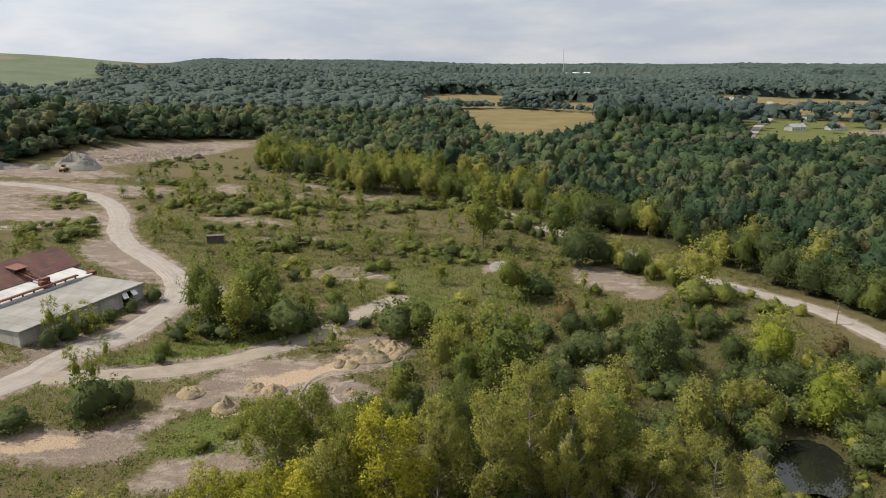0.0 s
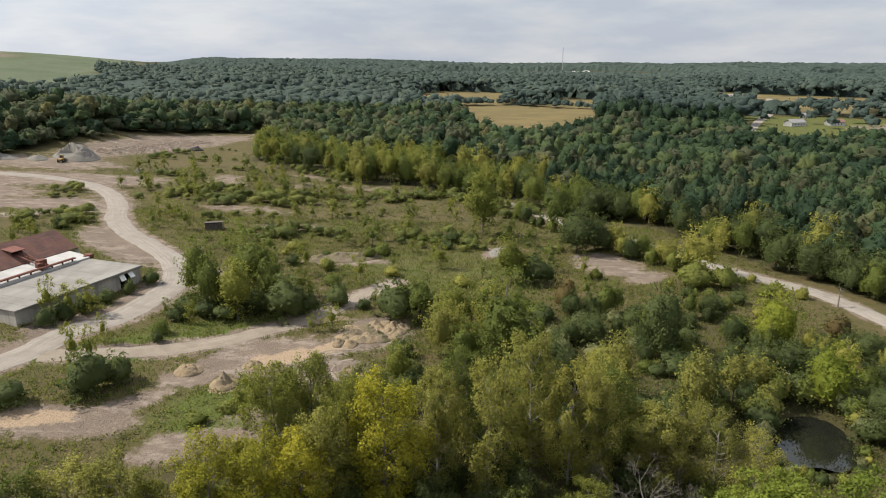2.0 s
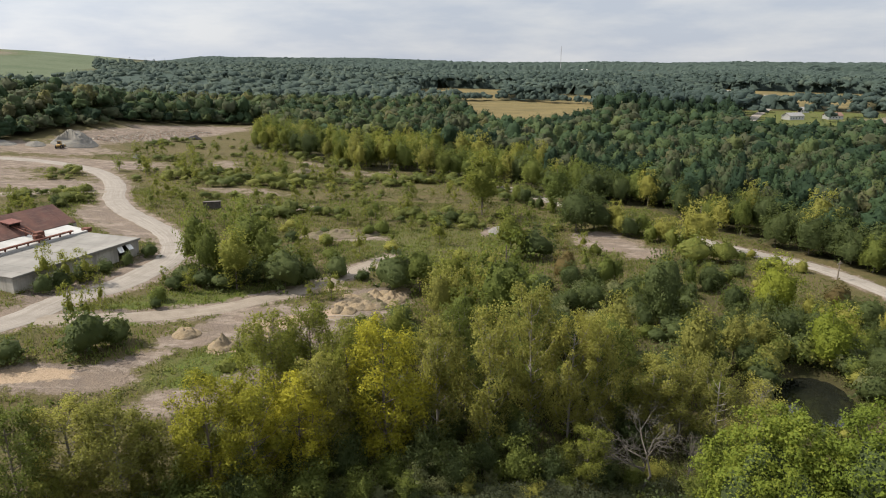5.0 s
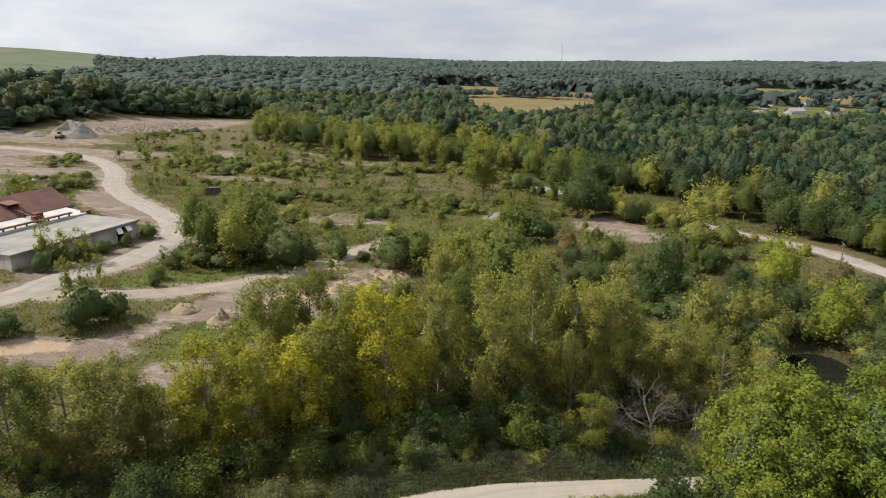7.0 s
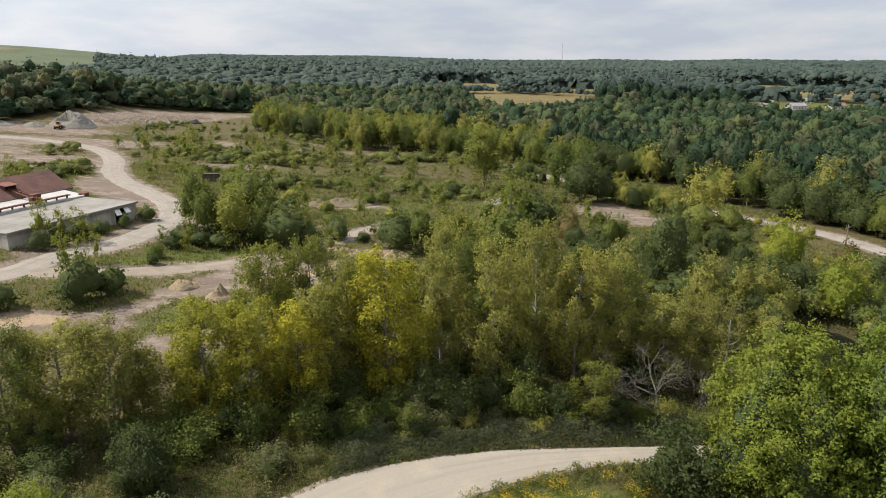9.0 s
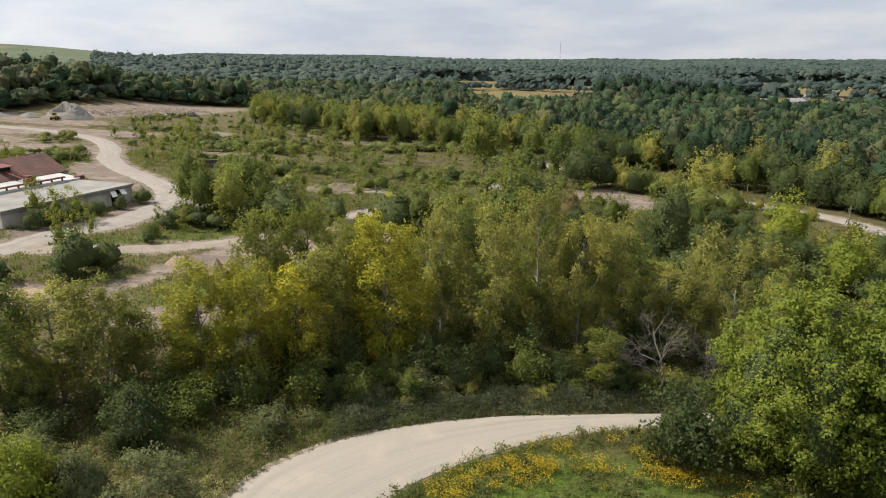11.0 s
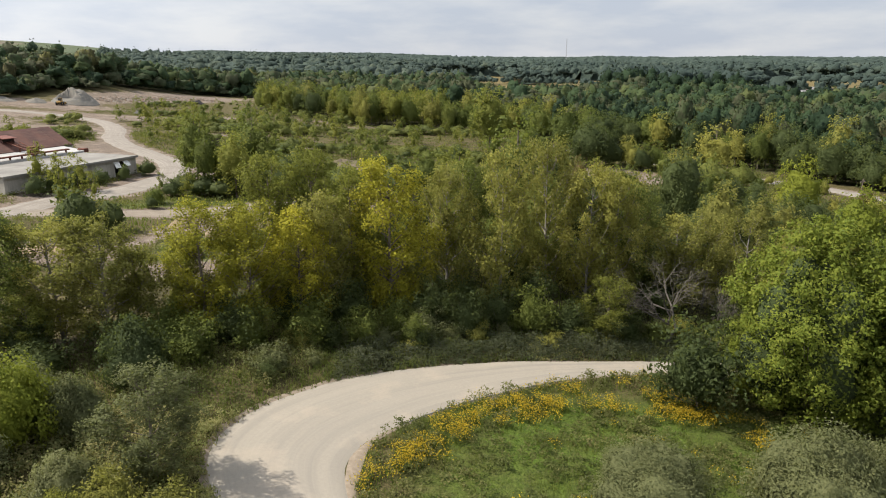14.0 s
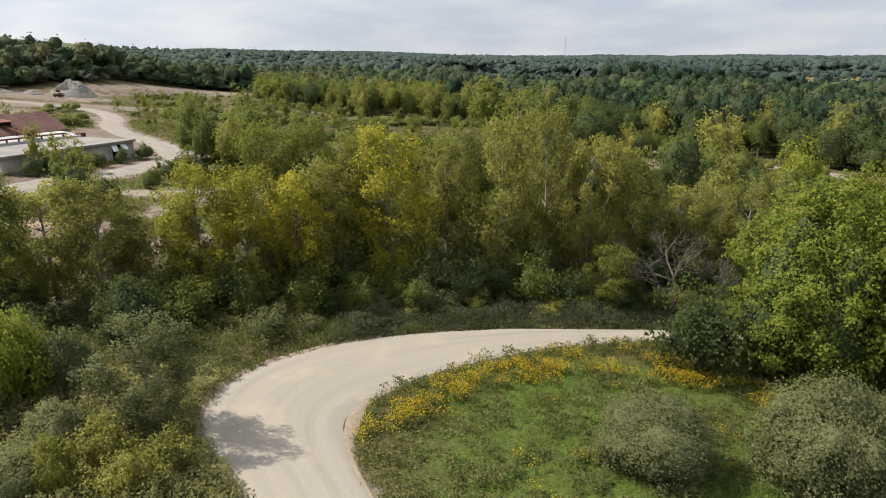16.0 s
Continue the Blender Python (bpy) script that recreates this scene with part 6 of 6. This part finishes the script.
patchy = fbm(p[:, 0] / 3, p[:, 1] / 3, 24)
rim = smooth(.2, 2.6, edge_out(p[:, 0], p[:, 1]))
weeds("roadside_weeds", "tangled leafy olive weeds outside the bend", p, (.3 + 1.5 * patchy) * (.35 + .65 * rim), 12, .21, WEED_LEAF, 4, np.clip(1.15 * fbm(p[:, 0] / 6, p[:, 1] / 6, 25) - .05 + .75 * (1 - smooth(44, 58, p[:, 1])), 0, 1), .34)
p = spots(5200, -46, 24, -8, 52, 71, lambda x, y: outer_side(x, y) & (np.abs(x) < .72 * y + 4) & (edge_out(x, y) < 24))
patchy = fbm(p[:, 0] / 3.2, p[:, 1] / 3.2, 72)
ok = patchy > .42
p, patchy = p[ok], patchy[ok]
weeds("tall_weeds", "tall pale seeding weeds on the outer verge", p, .5 + 2.4 * (patchy - .3), 22, .17, PALE_WEED, 73, np.clip(1.3 * fbm(p[:, 0] / 5, p[:, 1] / 5, 74) - .15, 0, 1), .3)
p = spots(9000, -12, 58, 34, 80, 5, lambda x, y: outer_side(x, y) & (edge_out(x, y) < 4.6) & (y > 60))
weeds("weed_bank", "grey-green weed bank along the far road edge", p, (.4 + 2.6 * fbm(p[:, 0] / 3, p[:, 1] / 3, 61) ** 1.5) * smooth(-.5, 1.8, edge_out(p[:, 0], p[:, 1])), 18, .17, REED_LEAF, 6, np.clip(1.3 * fbm(p[:, 0] / 2.4, p[:, 1] / 2.4, 15) - .2, 0, 1), .34)
p = spots(22000, -120, 84, 92, 240, 7, lambda x, y: (np.abs(x) < .72 * y + 4) & (y < np.interp(x, EDGE_X, EDGE_Y)) & (near_line(x, y, HAUL, 3) > 5.5) & (near_line(x, y, LANE, 3) > 3.6) & (near_line(x, y, RIGHT, 3) > 4) & (oval(x, y, *POND) > 1.1))
keep = np.ones(len(p), bool)
for c in BARE + BARE_FAR:
    keep &= oval(p[:, 0], p[:, 1], *c) > .95
p = p[keep]
patchy = fbm(p[:, 0] / 7, p[:, 1] / 7, 16)
tufts("field_grass", "dry olive grass over the scrub field", p, .35 + .8 * patchy, 4, GRASS_LEAF, 8, np.clip(.28 + .8 * fbm(p[:, 0] / 14, p[:, 1] / 14, 17), 0, 1), .5, .12)

p = spots(21000, -160, 84, 95, 330, 27, lambda x, y: (np.abs(x) < .72 * y + 4) & (y < np.interp(x, EDGE_X, EDGE_Y)) & (near_line(x, y, HAUL, 3) > 6) & (near_line(x, y, LANE, 3) > 4) & (near_line(x, y, RIGHT, 3) > 4.5) & (oval(x, y, *POND) > 1.1))
keep = np.ones(len(p), bool)
for c in BARE + BARE_FAR:
    keep &= oval(p[:, 0], p[:, 1], *c) > .9
patchy = fbm(p[:, 0] / 9, p[:, 1] / 9, 28)
p, patchy = p[keep & (patchy > .4)], patchy[keep & (patchy > .4)]
weeds("field_scrub", "low olive scrub and brambles over the field", p, .2 + 1.6 * (patchy - .35), 9, .34, WEED_LEAF, 29, np.clip(1.2 * fbm(p[:, 0] / 11, p[:, 1] / 11, 30) - .1, 0, 1), .55)

p = spots(2600, 44, 82, 80, 118, 51, lambda x, y: (oval(x, y, *POND) > .93) & (oval(x, y, *POND) < 1.5))
weeds("pond_weeds", "rank olive weeds round the pond", p, np.full(len(p), .9), 10, .26, WEED_LEAF, 52, np.clip(fbm(p[:, 0] / 4, p[:, 1] / 4, 53), 0, 1), .4)


def goldenrod(places, seed):
    """Stems and plumes of goldenrod."""
    rng = np.random.default_rng(seed)
    tufts("goldenrod_stems", "leafy olive stems of goldenrod", places, np.full(len(places), .95), 6, GRASS_LEAF, seed, np.full(len(places), .35), .22, .05, "flowers")
    count = len(places) * 34
    at = np.repeat(places, 34, axis=0) + rng.normal(0, .32, (count, 2))
    z = lie(at[:, 0], at[:, 1]) + rng.uniform(.5, 1.15, count)
    v, f = leaf_quads(rng, np.c_[at, z], np.tile((0, 0, 1.0), (count, 1)), .13, .7)
    me = mesh_of("goldenrod_flowers", v, f, np.repeat(rng.uniform(0, 1, count), 4))
    tagged(part("goldenrod_flowers", me, GOLD_FLOWER), "yellow goldenrod flower plumes in the meadow", "flowers", kind="stuff")


p = spots(9000, -8, 30, 36, 70, 9, lambda x, y: inner_side(x, y))
band = np.exp(-(((p[:, 1] - np.interp(p[:, 0], [-8, 0, 8, 16, 24, 34], [45, 52, 58.5, 61, 58, 49])) / 2.6) ** 2))
rng = np.random.default_rng(10)
clumpy = smooth(.45, .62, fbm(p[:, 0] / 3, p[:, 1] / 2, 18))
goldenrod(p[(rng.uniform(size=len(p)) < band * clumpy * .9 + .012 * clumpy)], 12)
